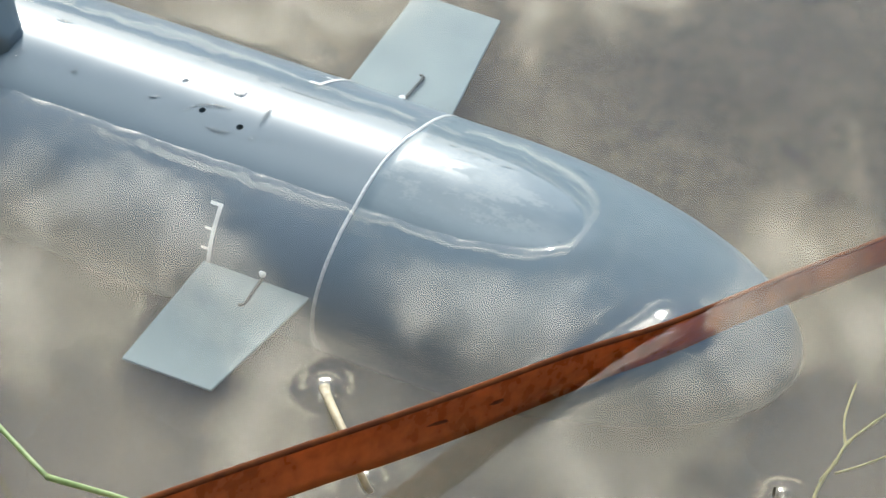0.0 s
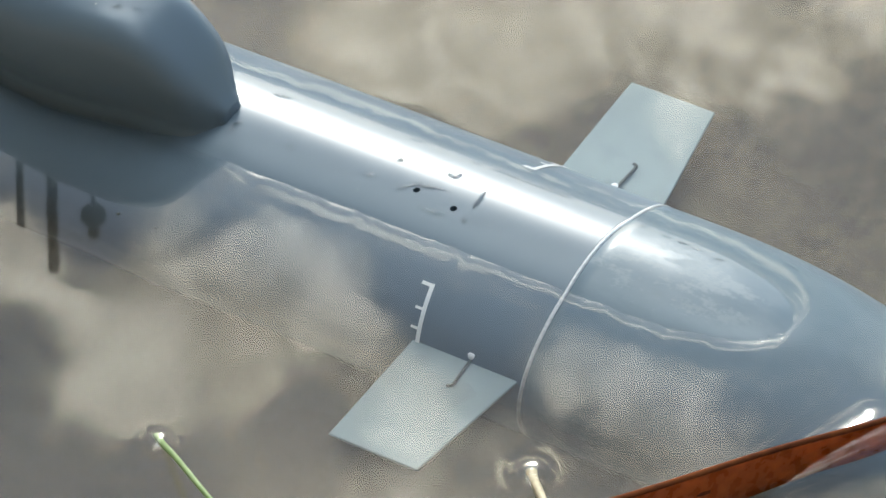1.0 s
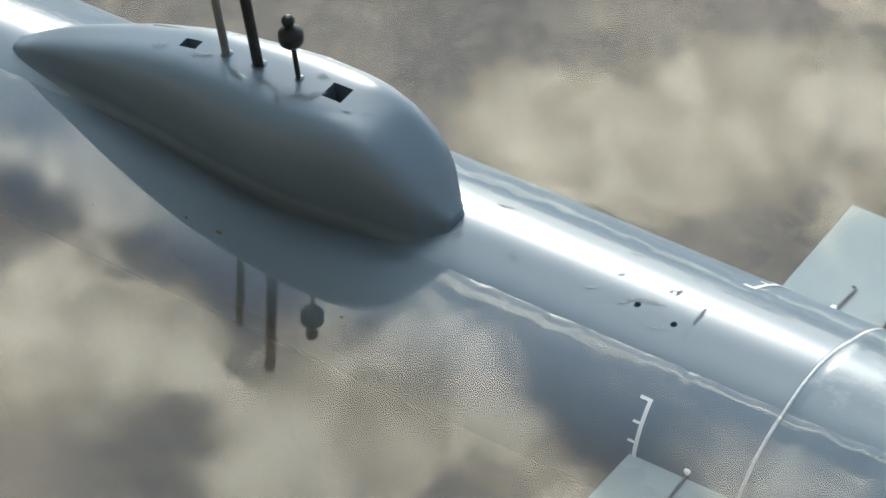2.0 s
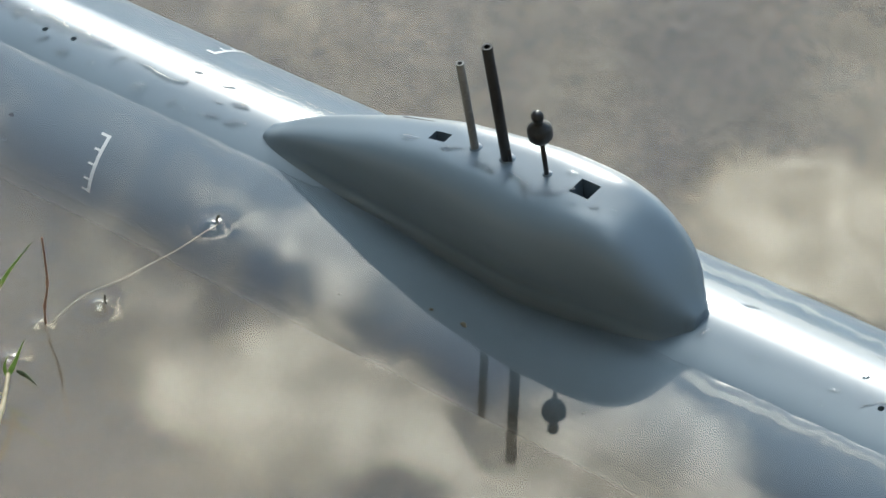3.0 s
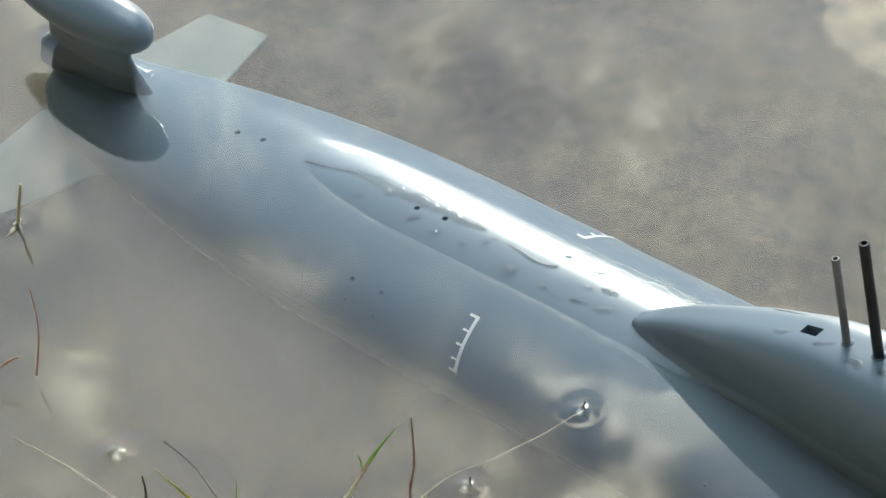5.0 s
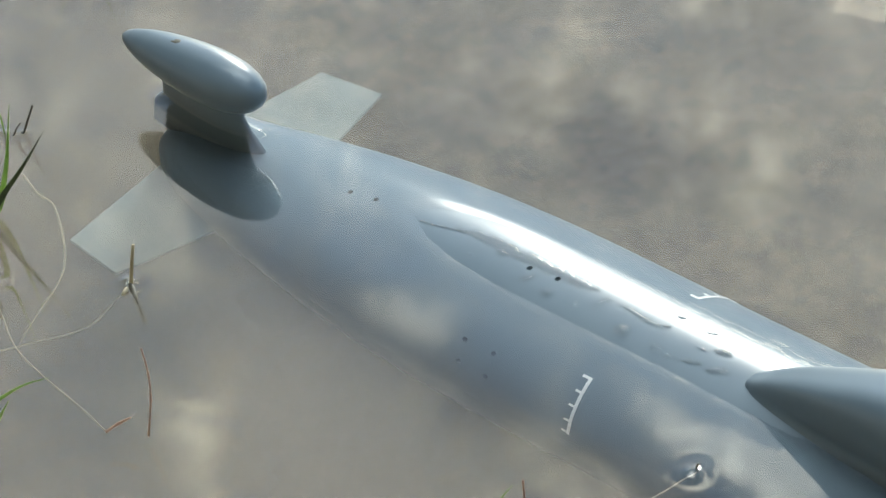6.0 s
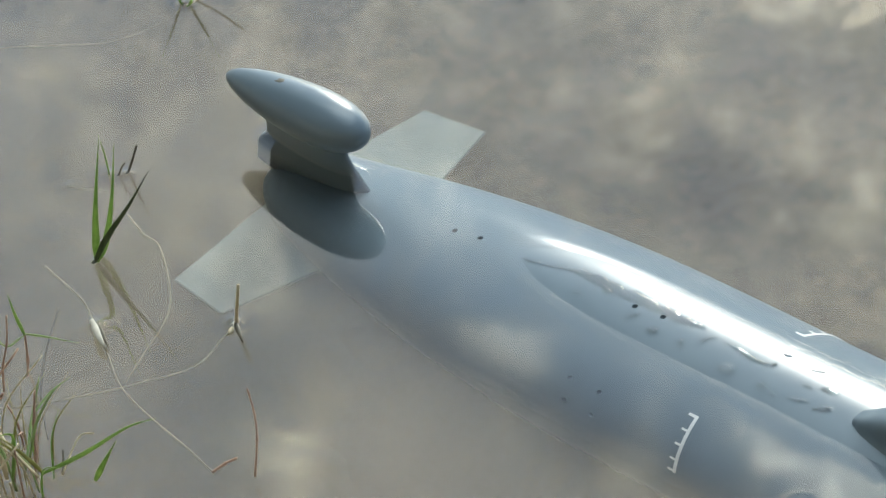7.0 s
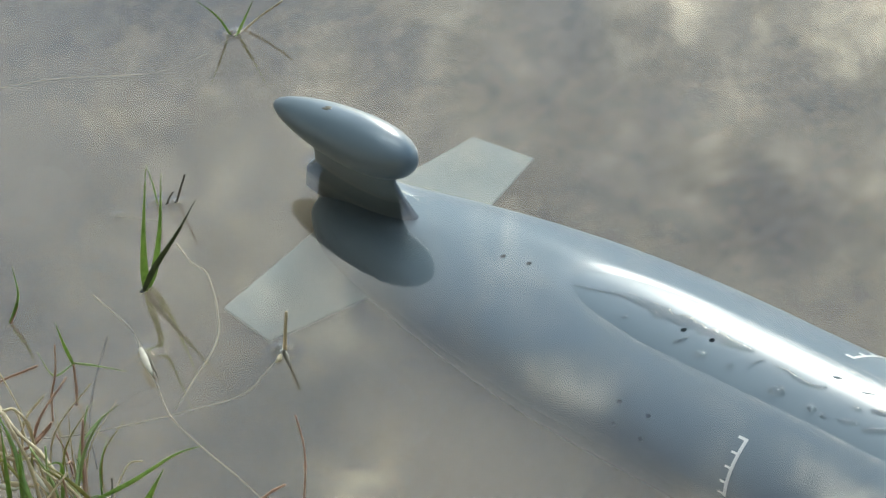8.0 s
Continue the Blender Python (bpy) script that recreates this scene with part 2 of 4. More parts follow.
def mud_material():
    """Brown silt with darker blotches of rotten leaves and algae, and pale crumbs."""
    m, t, out = material("wet_mud")
    wide, fine = noise_of(t, 9.0, 5.0, 0.6), noise_of(t, 60.0, 6.0, 0.60, None, 4.3)
    patch = noise_of(t, 34.0, 5.0, 0.60, None, 9.7)
    blot = ramp(t, maths(t, "MULTIPLY_ADD", wide, 0.45, maths(t, "MULTIPLY", patch, 0.85)), 0.66, 0.80)
    crumb = ramp(t, noise_of(t, 150.0, 3.0, 0.6, None, 2.9), 0.66, 0.74)
    col = mixed(t, ramp(t, maths(t, "MULTIPLY_ADD", fine, 0.75, maths(t, "MULTIPLY", wide, 0.25)), 0.36, 0.64), (0.260, 0.206, 0.140), (0.540, 0.430, 0.296))
    col = mixed(t, maths(t, "MULTIPLY", blot, 0.85), col, (0.125, 0.115, 0.098))
    col = mixed(t, maths(t, "MULTIPLY", crumb, 0.6), col, (0.07, 0.06, 0.045))
    p = node(t, "ShaderNodeBsdfPrincipled", Roughness=0.8)
    place, split = t.nodes.new("ShaderNodeNewGeometry"), t.nodes.new("ShaderNodeSeparateXYZ")
    t.links.new(place.outputs["Position"], split.inputs[0])
    # dark cover for the unseen high bank, to cut the light it throws back
    bank_dimming = ramp(t, maths(t, "MULTIPLY_ADD", wide, 0.3, split.outputs["Z"]), 0.16, 0.34)
    green = mixed(t, fine, (0.034, 0.034, 0.022), (0.085, 0.080, 0.052))
    t.links.new(mixed(t, bank_dimming, col, green), p.inputs["Base Color"])
    t.links.new(bump_of(t, noise_of(t, 40.0, 2.0, 0.5), 0.5, 0.004), p.inputs["Normal"])
    t.links.new(p.outputs[0], out.inputs["Surface"])
    return m


def drop_material():
    m, t, out = material("clear_water_drop")
    g = node(t, "ShaderNodeBsdfGlass", IOR=1.333, Roughness=0.02)
    t.links.new(g.outputs[0], out.inputs["Surface"])
    return m


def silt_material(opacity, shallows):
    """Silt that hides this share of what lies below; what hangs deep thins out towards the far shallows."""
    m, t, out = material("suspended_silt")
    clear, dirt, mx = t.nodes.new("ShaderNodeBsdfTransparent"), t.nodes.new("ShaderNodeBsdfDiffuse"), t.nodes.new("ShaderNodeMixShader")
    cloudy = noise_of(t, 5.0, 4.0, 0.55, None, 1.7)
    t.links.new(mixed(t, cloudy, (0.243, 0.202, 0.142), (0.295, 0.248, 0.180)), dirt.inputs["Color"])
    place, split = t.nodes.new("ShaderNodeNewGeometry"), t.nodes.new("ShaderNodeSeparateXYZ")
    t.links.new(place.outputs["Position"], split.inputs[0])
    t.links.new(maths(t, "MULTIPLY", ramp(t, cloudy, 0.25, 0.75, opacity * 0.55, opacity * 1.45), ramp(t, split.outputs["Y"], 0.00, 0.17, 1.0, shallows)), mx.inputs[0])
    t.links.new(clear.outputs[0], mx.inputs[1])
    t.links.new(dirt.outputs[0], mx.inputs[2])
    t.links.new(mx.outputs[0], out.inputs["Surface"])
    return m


WATER, DROP, MUD = water_material(), drop_material(), mud_material()


# ---------------------------------------------------------------- mesh helpers
def finish(bm, smooth=True, recalc=True):
    if recalc:
        bmesh.ops.recalc_face_normals(bm, faces=bm.faces)
    for f in bm.faces:
        f.smooth = smooth
    return bm


def thing(name, bm, mat, label, category, group="", kind=""):
    me = bpy.data.meshes.new(name)
    bm.to_mesh(me)
    bm.free()
    me.materials.append(mat)
    return tagged(new(name, me), label, category, group, kind)


def part(name, bm, mat, parent, label=""):
    me = bpy.data.meshes.new(name)
    bm.to_mesh(me)
    bm.free()
    me.materials.append(mat)
    ob = new(name, me)
    ob.parent = parent
    return tagged(ob, label)


def lathe(rows, seg=96, centre=(0.0, 0.0)):
    """A closed body of revolution along x from (x, radius) rows, about y, z = centre."""
    bm = bmesh.new()
    rings = []
    for x, r in rows:
        if r < 1e-6:
            rings.append([bm.verts.new((x, centre[0], centre[1]))])
        else:
            rings.append([bm.verts.new((x, centre[0] + r * math.cos(a), centre[1] + r * math.sin(a)))
                          for a in (2 * math.pi * k / seg for k in range(seg))])
    join_rings(bm, rings)
    return finish(bm)


def join_rings(bm, rings):
    for a, b in zip(rings, rings[1:]):
        n = max(len(a), len(b))
        for k in range(n):
            quad = [a[k % len(a)], a[(k + 1) % len(a)], b[(k + 1) % len(b)], b[k % len(b)]]
            quad = [v for i, v in enumerate(quad) if v not in quad[:i]]
            if len(quad) > 2:
                bm.faces.new(quad)
    for ring, flip in ((rings[0], True), (rings[-1], False)):
        if len(ring) > 2:
            bm.faces.new(ring[::-1] if flip else ring)


def spline(points, steps=6):
    """Catmull-Rom through the points."""
    p = [Vector(q) for q in points]
    p = [2 * p[0] - p[1]] + p + [2 * p[-1] - p[-2]]
    out = []
    for i in range(1, len(p) - 2):
        for k in range(steps):
            u = k / steps
            a, b, c, d = p[i - 1], p[i], p[i + 1], p[i + 2]
            out.append(0.5 * (2 * b + (c - a) * u + (2 * a - 5 * b + 4 * c - d) * u * u + (3 * b - a - 3 * c + d) * u ** 3))
    out.append(p[-2])
    return out


def tube(points, r0, r1=None, seg=8, steps=6, knots=0.0, bm=None):
    """A round stalk along the points, tapering from r0 to r1, with thicker joints if knots is set."""
    bm = bm or bmesh.new()
    line, r1 = spline(points, steps), r0 if r1 is None else r1
    rings = []
    for i, q in enumerate(line):
        way = (line[min(i + 1, len(line) - 1)] - line[max(i - 1, 0)]).normalized()
        side = way.cross(Vector((0.31, 0.2, 0.93))).normalized()
        up = side.cross(way)
        u = i / (len(line) - 1)
        r = r0 + (r1 - r0) * u
        if knots and i % steps == 0 and 0 < i < len(line) - 1:
            r *= 1 + knots
        rings.append([bm.verts.new(q + r * (math.cos(a) * side + math.sin(a) * up)) for a in (2 * math.pi * k / seg for k in range(seg))])
    join_rings(bm, rings)
    return finish(bm)


def blade(points, width, fold=0.25, thick=0.00025, steps=6, across=None, blunt=0.15, bm=None):
    """A leaf blade along the points: folded along its midrib, tapering to its tip, with a thickness."""
    bm = bm or bmesh.new()
    line = spline(points, steps)
    rings = []
    for i, q in enumerate(line):
        way = (line[min(i + 1, len(line) - 1)] - line[max(i - 1, 0)]).normalized()
        side = Vector(across).normalized() if across else way.cross(Vector((0.62, -0.56, 0.55))).normalized()
        side = (side - way * side.dot(way)).normalized()
        up = side.cross(way)
        u = i / (len(line) - 1)
        w = 0.5 * width * max(0.04, min(1.0, 0.55 + 2.2 * u) * min(1.0, (1 - u) / (1 - blunt) * 1.25))
        v = []
        for s, lift in ((-1, thick), (0, -fold * w + thick), (1, thick), (1, -thick), (0, -fold * w - thick), (-1, -thick)):
            v.append(bm.verts.new(q + side * s * w + up * lift))
        rings.append(v)
    join_rings(bm, rings)
    return finish(bm)


def box(lo, hi, bevel=0.0):
    bm = bmesh.new()
    bmesh.ops.create_cube(bm, size=1.0)
    for v in bm.verts:
        v.co = Vector([lo[i] + (v.co[i] + 0.5) * (hi[i] - lo[i]) for i in range(3)])
    if bevel:
        bmesh.ops.bevel(bm, geom=bm.edges[:], offset=bevel, segments=2, profile=0.5, affect="EDGES")
    return finish(bm, smooth=bool(bevel))


def carved(bm, cutters):
    """The mesh of bm with the cutter meshes taken out of it."""
    body, tool = bpy.data.meshes.new("body"), bpy.data.meshes.new("tool")
    bm.to_mesh(body)
    cut = bmesh.new()
    for c in cutters:
        tmp = bpy.data.meshes.new("tmp")
        c.to_mesh(tmp)
        cut.from_mesh(tmp)
        c.free()
        bpy.data.meshes.remove(tmp)
    cut.to_mesh(tool)
    cut.free()
    bm.free()
    a, b = new("body", body), new("tool", tool)
    mod = a.modifiers.new("cut", "BOOLEAN")
    mod.operation, mod.object, mod.solver = "DIFFERENCE", b, "EXACT"
    done = bpy.data.meshes.new_from_object(a.evaluated_get(bpy.context.evaluated_depsgraph_get()))
    out = bmesh.new()
    out.from_mesh(done)
    for ob in (a, b):
        bpy.data.objects.remove(ob)
    for me in (body, tool, done):
        bpy.data.meshes.remove(me)
    for f in out.faces:
        f.smooth = True
    for e in out.edges:
        if len(e.link_faces) == 2 and e.calc_face_angle(0) > radians(40):
            e.smooth = False
    return out


def between(x, table):
    return float(np.interp(x, [a for a, _ in table], [b for _, b in table]))


def smooth_table(x, table):
    """The table's value at x, with its corners rounded off."""
    return sum(between(x + d, table) * w for d, w in ((-0.008, 0.15), (-0.004, 0.2), (0, 0.3), (0.004, 0.2), (0.008, 0.15)))


# ---------------------------------------------------------------- shape of the model submarine (x towards its bow)
RADIUS, AXIS_Z = 0.070, -0.0640
BOW_X, NOSE, STERN_X, STERN_LEN = 0.030, 0.168, -0.60, 0.36


def hull_radius(x):
    if x > BOW_X:
        return RADIUS * math.sqrt(max(0.0, 1 - ((x - BOW_X) / NOSE) ** 2))
    if x < STERN_X:
        r = (RADIUS - 0.0031) * max(0.0, 1 - ((STERN_X - x) / STERN_LEN) ** 2.05)
        return r * math.sqrt(max(0.0, 1 - ((-0.850 - x) / 0.046) ** 2)) if x < -0.850 else r
    return RADIUS - 0.0031 * min(1.0, max(0.0, (-0.18 - x) / 0.32))


SAIL_WIDTH = [(-0.4585, 0.0), (-0.457, 0.005), (-0.452, 0.0090), (-0.446, 0.0112), (-0.43, 0.0150), (-0.405, 0.0188), (-0.352, 0.0256), (-0.31, 0.0316),
              (-0.278, 0.0355), (-0.247, 0.0322), (-0.219, 0.0272), (-0.206, 0.0245), (-0.2000, 0.0222), (-0.1965, 0.0192), (-0.194, 0.0155), (-0.1920, 0.0105), (-0.1905, 0.0)]
FOOT, FILLET = 0.74, 0.0048
SAIL_TOP = [(-0.454, 0.004), (-0.442, 0.0125), (-0.419, 0.0240), (-0.375, 0.0415), (-0.34, 0.0518), (-0.318, 0.0545), (-0.299, 0.0562),
            (-0.275, 0.0577), (-0.2535, 0.0590), (-0.239, 0.0585), (-0.2225, 0.0530), (-0.2055, 0.0355), (-0.1965, 0.0195), (-0.191, 0.006)]

SPIN_X, SPIN_Z, LIST, TRIM = -0.3, -0.075, 4.19, 0.15
sub_pose = Matrix.Translation((SPIN_X, 0, SPIN_Z)) @ Matrix.Rotation(radians(LIST), 4, "X") @ Matrix.Rotation(radians(TRIM), 4, "Y") @ Matrix.Translation((-SPIN_X, 0, -SPIN_Z))

# stalks that break the surface, each with its collar of lifted water: x, y, height, reach
STALKS = [(0.0463, -0.1334, 0.0030, 0.0050), (0.0872, -0.1714, 0.0022, 0.0040), (-0.1003, -0.1952, 0.0022, 0.0040), (-0.4309, -0.0758, 0.0026, 0.0042),
          (-0.4346, -0.1527, 0.0026, 0.0042), (-0.4488, -0.1805, 0.0018, 0.0035), (-0.4427, -0.2063, 0.0022, 0.0045), (-0.8688, -0.1488, 0.0012, 0.0026),
          (-0.9276, -0.0881, 0.0016, 0.0030), (-0.9193, -0.0820, 0.0016, 0.0030), (-0.8220, -0.1868, 0.0026, 0.0050), (-0.7669, -0.1400, 0.0022, 0.0042),
          (-1.0270, 0.0575, 0.0022, 0.0045), (-0.9370, -0.1102, 0.0012, 0.0025), (-0.5832, -0.2396, 0.0030, 0.0060), (0.2420, -0.1040, 0.0022, 0.0040)]
REED_AT = ((0.1551, -0.0363), (0.1172, -0.1241))


# ---------------------------------------------------------------- pond: water, silt and bed
def spread(lo, hi, step, far):
    mid = np.arange(lo, hi + step / 2, step)
    out, d = [], step
    while sum(out) < far:
        d *= 1.35
        out.append(d)
    grow = np.cumsum(out)
    return np.concatenate([(lo - grow)[::-1], mid, hi + grow])


def grid_mesh(name, xs, ys, zs):
    X, Y = np.meshgrid(xs, ys, indexing="ij")
    co = np.stack([X, Y, zs], -1).reshape(-1, 3)
    n, m = len(xs), len(ys)
    i = np.arange(n * m).reshape(n, m)
    quads = np.stack([i[:-1, :-1], i[1:, :-1], i[1:, 1:], i[:-1, 1:]], -1).reshape(-1, 4)
    me = bpy.data.meshes.new(name)
    me.from_pydata(co.tolist(), [], quads.tolist())
    me.polygons.foreach_set("use_smooth", [True] * len(me.polygons))
    me.update()
    return me


def water_height(X, Y):
    z = np.zeros_like(X)
    for x, y, h, reach in STALKS:
        d = np.hypot(X - x, Y - y)
        z += 0.95 * h * np.exp(-d / (0.68 * reach))
    # the water dips where it meets the waxed paint of hull and sail
    xs = X[:, 0]
    hull = np.array([math.sqrt(max(hull_radius(x) ** 2 - AXIS_Z ** 2, 0.0)) for x in xs])
    sail = np.array([FOOT * between(x, SAIL_WIDTH) + FILLET if -0.41 < x < -0.191 else 0.0 for x in xs])
    near = np.maximum(hull, sail + 0.0055)[:, None]
    far = np.maximum(hull, sail - 0.0055)[:, None]
    on = np.array([1.0 if hull_radius(x) > -AXIS_Z + 0.0002 else 0.0 for x in xs])[:, None]
    wave = np.array([noise.noise((x * 70, 0.2, 0)) + 0.35 * noise.noise((x * 190, 5.2, 0)) for x in xs])
    fore = np.clip((xs + 0.32) / 0.12, 0, 1)
    near, far = near + ((0.0004 + 0.0005 * fore) * wave)[:, None], far + 0.0004 * wave[::-1][:, None]
    on = -on * ((0.55 + 0.35 * fore) * (1 + 0.4 * wave))[:, None]
    gap = np.where(Y < 0, -Y - near, Y - far)
    z += on * np.where(gap > 0, 0.00058 * np.exp(-np.maximum(gap, 0) / 0.0046), 0.00058)
    # it climbs the near side of the sail
    climb = (np.clip((sail + 0.0050 - hull) / 0.004, 0, 1) * (sail > 0.004))[:, None]
    d = -Y - (sail[:, None] + 0.0055)
    z += climb * (Y < 0) * 0.0014 * np.exp(-np.maximum(d, -0.001) / 0.0040)
    # the tail fin
    mid, half = -0.8495, 0.034
    d = np.hypot(np.maximum(np.abs(X - mid) - half, 0), np.maximum(np.abs(Y + 0.0055) - 0.004, 0))
    z += 0.0016 * np.exp(-d / 0.0035)
    # the reed leaf
    (ax, ay), (bx, by) = REED_AT
    u = np.clip(((X - ax) * (bx - ax) + (Y - ay) * (by - ay)) / ((bx - ax) ** 2 + (by - ay) ** 2), 0, 1)
    d = np.hypot(X - ax - u * (bx - ax), Y - ay - u * (by - ay))
    z += 0.0022 * (1 - u) * np.exp(-(np.hypot(d, 0.0025) - 0.0025) / 0.0055)
    return z


wx, wy = spread(-1.20, 0.32, 0.0012, 400.0), spread(-0.30, 0.16, 0.0018, 400.0)
wy = np.unique(np.concatenate([wy, np.arange(-0.0480, 0.0360, 0.0007)]))
WX, WY = np.meshgrid(wx, wy, indexing="ij")
water = tagged(new("water", grid_mesh("water", wx, wy, water_height(WX, WY))), "still murky pond water reflecting broken cloud", "water", kind="structure")
water.data.materials.append(WATER)
water.visible_shadow = False


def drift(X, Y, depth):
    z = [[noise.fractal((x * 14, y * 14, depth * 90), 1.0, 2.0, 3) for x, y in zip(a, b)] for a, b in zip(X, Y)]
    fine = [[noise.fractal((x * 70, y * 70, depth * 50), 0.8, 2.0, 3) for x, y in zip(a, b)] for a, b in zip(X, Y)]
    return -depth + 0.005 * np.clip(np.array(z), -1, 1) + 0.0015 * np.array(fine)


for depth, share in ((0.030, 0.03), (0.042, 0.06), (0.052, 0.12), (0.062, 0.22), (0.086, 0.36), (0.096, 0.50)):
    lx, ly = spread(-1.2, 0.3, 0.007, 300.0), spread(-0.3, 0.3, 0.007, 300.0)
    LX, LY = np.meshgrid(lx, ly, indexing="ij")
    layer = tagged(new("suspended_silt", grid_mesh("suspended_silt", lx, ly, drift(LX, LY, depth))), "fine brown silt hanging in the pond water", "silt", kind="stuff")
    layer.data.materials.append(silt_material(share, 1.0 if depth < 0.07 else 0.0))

bx, by = spread(-1.4, 0.5, 0.02, 400.0), spread(-0.9, 0.6, 0.02, 400.0)
bx, by = np.unique(np.concatenate([bx, np.arange(-6.0, 6.0, 0.11)])), np.unique(np.concatenate([by, np.arange(-5.0, 5.0, 0.11)]))
BX, BY = np.meshgrid(bx, by, indexing="ij")
bed = np.array([[noise.fractal((x * 5, y * 5, 0.3), 1.0, 2.0, 4) for y in by] for x in bx]) * 0.008
# unseen high banks on three sides, added to keep skylight off near faces
bank, sky_block = np.clip((-0.36 - BY) / 0.5, 0, 1), np.clip(np.maximum(-1.7 - BY, np.abs(BX + 0.3) - 3.0 - 1.5 * np.maximum(BY, 0)) / 2.2, 0, 1)
shoal = np.clip((BY - 0.02) / 0.34, 0, 1) + 0.42 * np.clip((-0.06 - BY) / 0.16, 0, 1)
bed = -0.147 + shoal * shoal * (3 - 2 * shoal) * 0.064 + bed * (1 + 8 * sky_block) + bank * bank * (3 - 2 * bank) * 0.36 + sky_block * sky_block * (3 - 2 * sky_block) * 7.5
ground = tagged(new("ground", grid_mesh("ground", bx, by, bed)), "brown muddy pond bed and bank, built up out of view to block skylight", "mud", kind="structure")
ground.data.materials.append(MUD)


# ---------------------------------------------------------------- the model submarine
submarine = tagged(new("model_submarine"), "grey scale model submarine lying awash in murky water", "model submarine")
submarine.matrix_world = sub_pose


def hole(x, y, r, depth=0.012):
    """A cutter for a hole drilled into the hull at x, y, square to its skin."""
    rad = hull_radius(x) + 0.001
    a = math.asin(y / rad)
    n = Vector((0, math.sin(a), math.cos(a)))
    top = Vector((x, 0, AXIS_Z)) + n * (rad + 0.004)
    return tube([top, top - n * (depth + 0.004)], r, seg=12, steps=1)


HOLES = [(-0.0900, -0.0028), (-0.0691, -0.0051), (-0.6059, 0.0004), (-0.5878, 0.0023), (-0.7370, -0.0027), (-0.7195, -0.0002),
         (-0.6061, -0.0517), (-0.5859, -0.0514), (-0.6037, -0.0607), (-0.5843, -0.0612)]


def add_hull():
    rows = [(-0.896, 0.0)]
    for x in np.concatenate([np.linspace(-0.8955, -0.56, 60), np.linspace(-0.55, -0.004, 30)]):
        rows.append((float(x), max(hull_radius(float(x)), 0.003)))
    rows += [(-0.0012, RADIUS), (-0.0003, RADIUS - 0.0008)]
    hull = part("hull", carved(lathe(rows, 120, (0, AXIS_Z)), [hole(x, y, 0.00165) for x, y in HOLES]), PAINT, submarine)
    rows = [(0.0003, RADIUS - 0.0008), (0.0012, RADIUS)]
    for u in np.linspace(0.02, 0.985, 46):
        x = 0.0012 + (BOW_X + NOSE - 0.0012) * math.sin(u * math.pi / 2)
        rows.append((x, hull_radius(x)))
    rows.append((BOW_X + NOSE, 0.0))
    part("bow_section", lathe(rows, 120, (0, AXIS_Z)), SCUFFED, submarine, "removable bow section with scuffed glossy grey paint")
    seam = [(-0.0008, RADIUS - 0.0012), (-0.0009, RADIUS + 0.0001), (0.0, RADIUS + 0.00028), (0.0009, RADIUS + 0.0001), (0.0008, RADIUS - 0.0012)]
    part("seam", lathe(seam, 120, (0, AXIS_Z)), SEAM_WHITE, submarine, "thin pale joint ring")
    return hull


def sail_mesh():
    bm = bmesh.new()
    rings = []
    xs = [-0.454 + 0.263 * (0.5 - 0.5 * math.cos(math.pi * k / 64)) for k in range(65)]
    xs = xs[1:-1]
    for x in xs:
        w, top = max(smooth_table(x, SAIL_WIDTH), 0.0012), max(smooth_table(x, SAIL_TOP), 0.003)
        n = between(x, [(-0.27, 3.7), (-0.235, 3.9), (-0.215, 4.2)])
        foot = between(x, [(-0.454, 0.0025), (-0.440, -0.004), (-0.400, -0.014), (-0.2, -0.014), (-0.19, -0.006)])
        ring = []
        for k in range(97):
            a = math.pi * (k / 96 + 0.9 * (k / 96) * (k / 96 - 0.5) * (k / 96 - 1))
            c, s = math.cos(a), math.sin(a)
            y = w * math.copysign(abs(c) ** (2 / n), c)
            z = foot + (top - foot) * abs(s) ** (2 / n)
            # the sides draw in towards the foot
            u = min(1.0, max(0.0, z / 0.034))
            # and end in a moulded fillet
            flare = FILLET * min(1.0, max(0.0, (0.0085 - z) / 0.0085)) ** 1.8 * min(1.0, w / 0.02)
            ring.append(bm.verts.new((x, y * 0.985 * (FOOT + (1 - FOOT) * u * u * (3 - 2 * u)) + math.copysign(flare, c), z)))
        rings.append(ring)
    join_rings(bm, rings)
    return finish(bm)


def add_sail():
    cut_fwd = box((-0.2590, -0.0052, 0.040), (-0.2480, 0.0052, 0.070))
    cut_aft = box((-0.3450, -0.0032, 0.036), (-0.3350, 0.0032, 0.066))
    sail = part("sail", carved(sail_mesh(), [cut_fwd, cut_aft]), PAINT, submarine, "rounded grey conning tower sail with two square openings")
    # shallow near-black floors that paint the shade inside the openings
    part("opening", box((-0.2588, -0.005, 0.0402), (-0.2482, 0.005, 0.0408)), RECESS_SHADE, sail, "black floor for the shade in a square opening")
    part("opening", box((-0.3448, -0.003, 0.0362), (-0.3352, 0.003, 0.0368)), RECESS_SHADE, sail, "black floor for the shade in an oblong opening")
    # the thin slot along the roof's port edge, drawn as a near-black rod
    pts = [(x, 0.0105, smooth_table(x, SAIL_TOP) - 0.0010) for x in (-0.372, -0.355, -0.338, -0.322, -0.306)]
    part("slot", tube(pts, 0.0004, seg=6, steps=3), RECESS_SHADE, sail, "thin dark slot")
    return sail


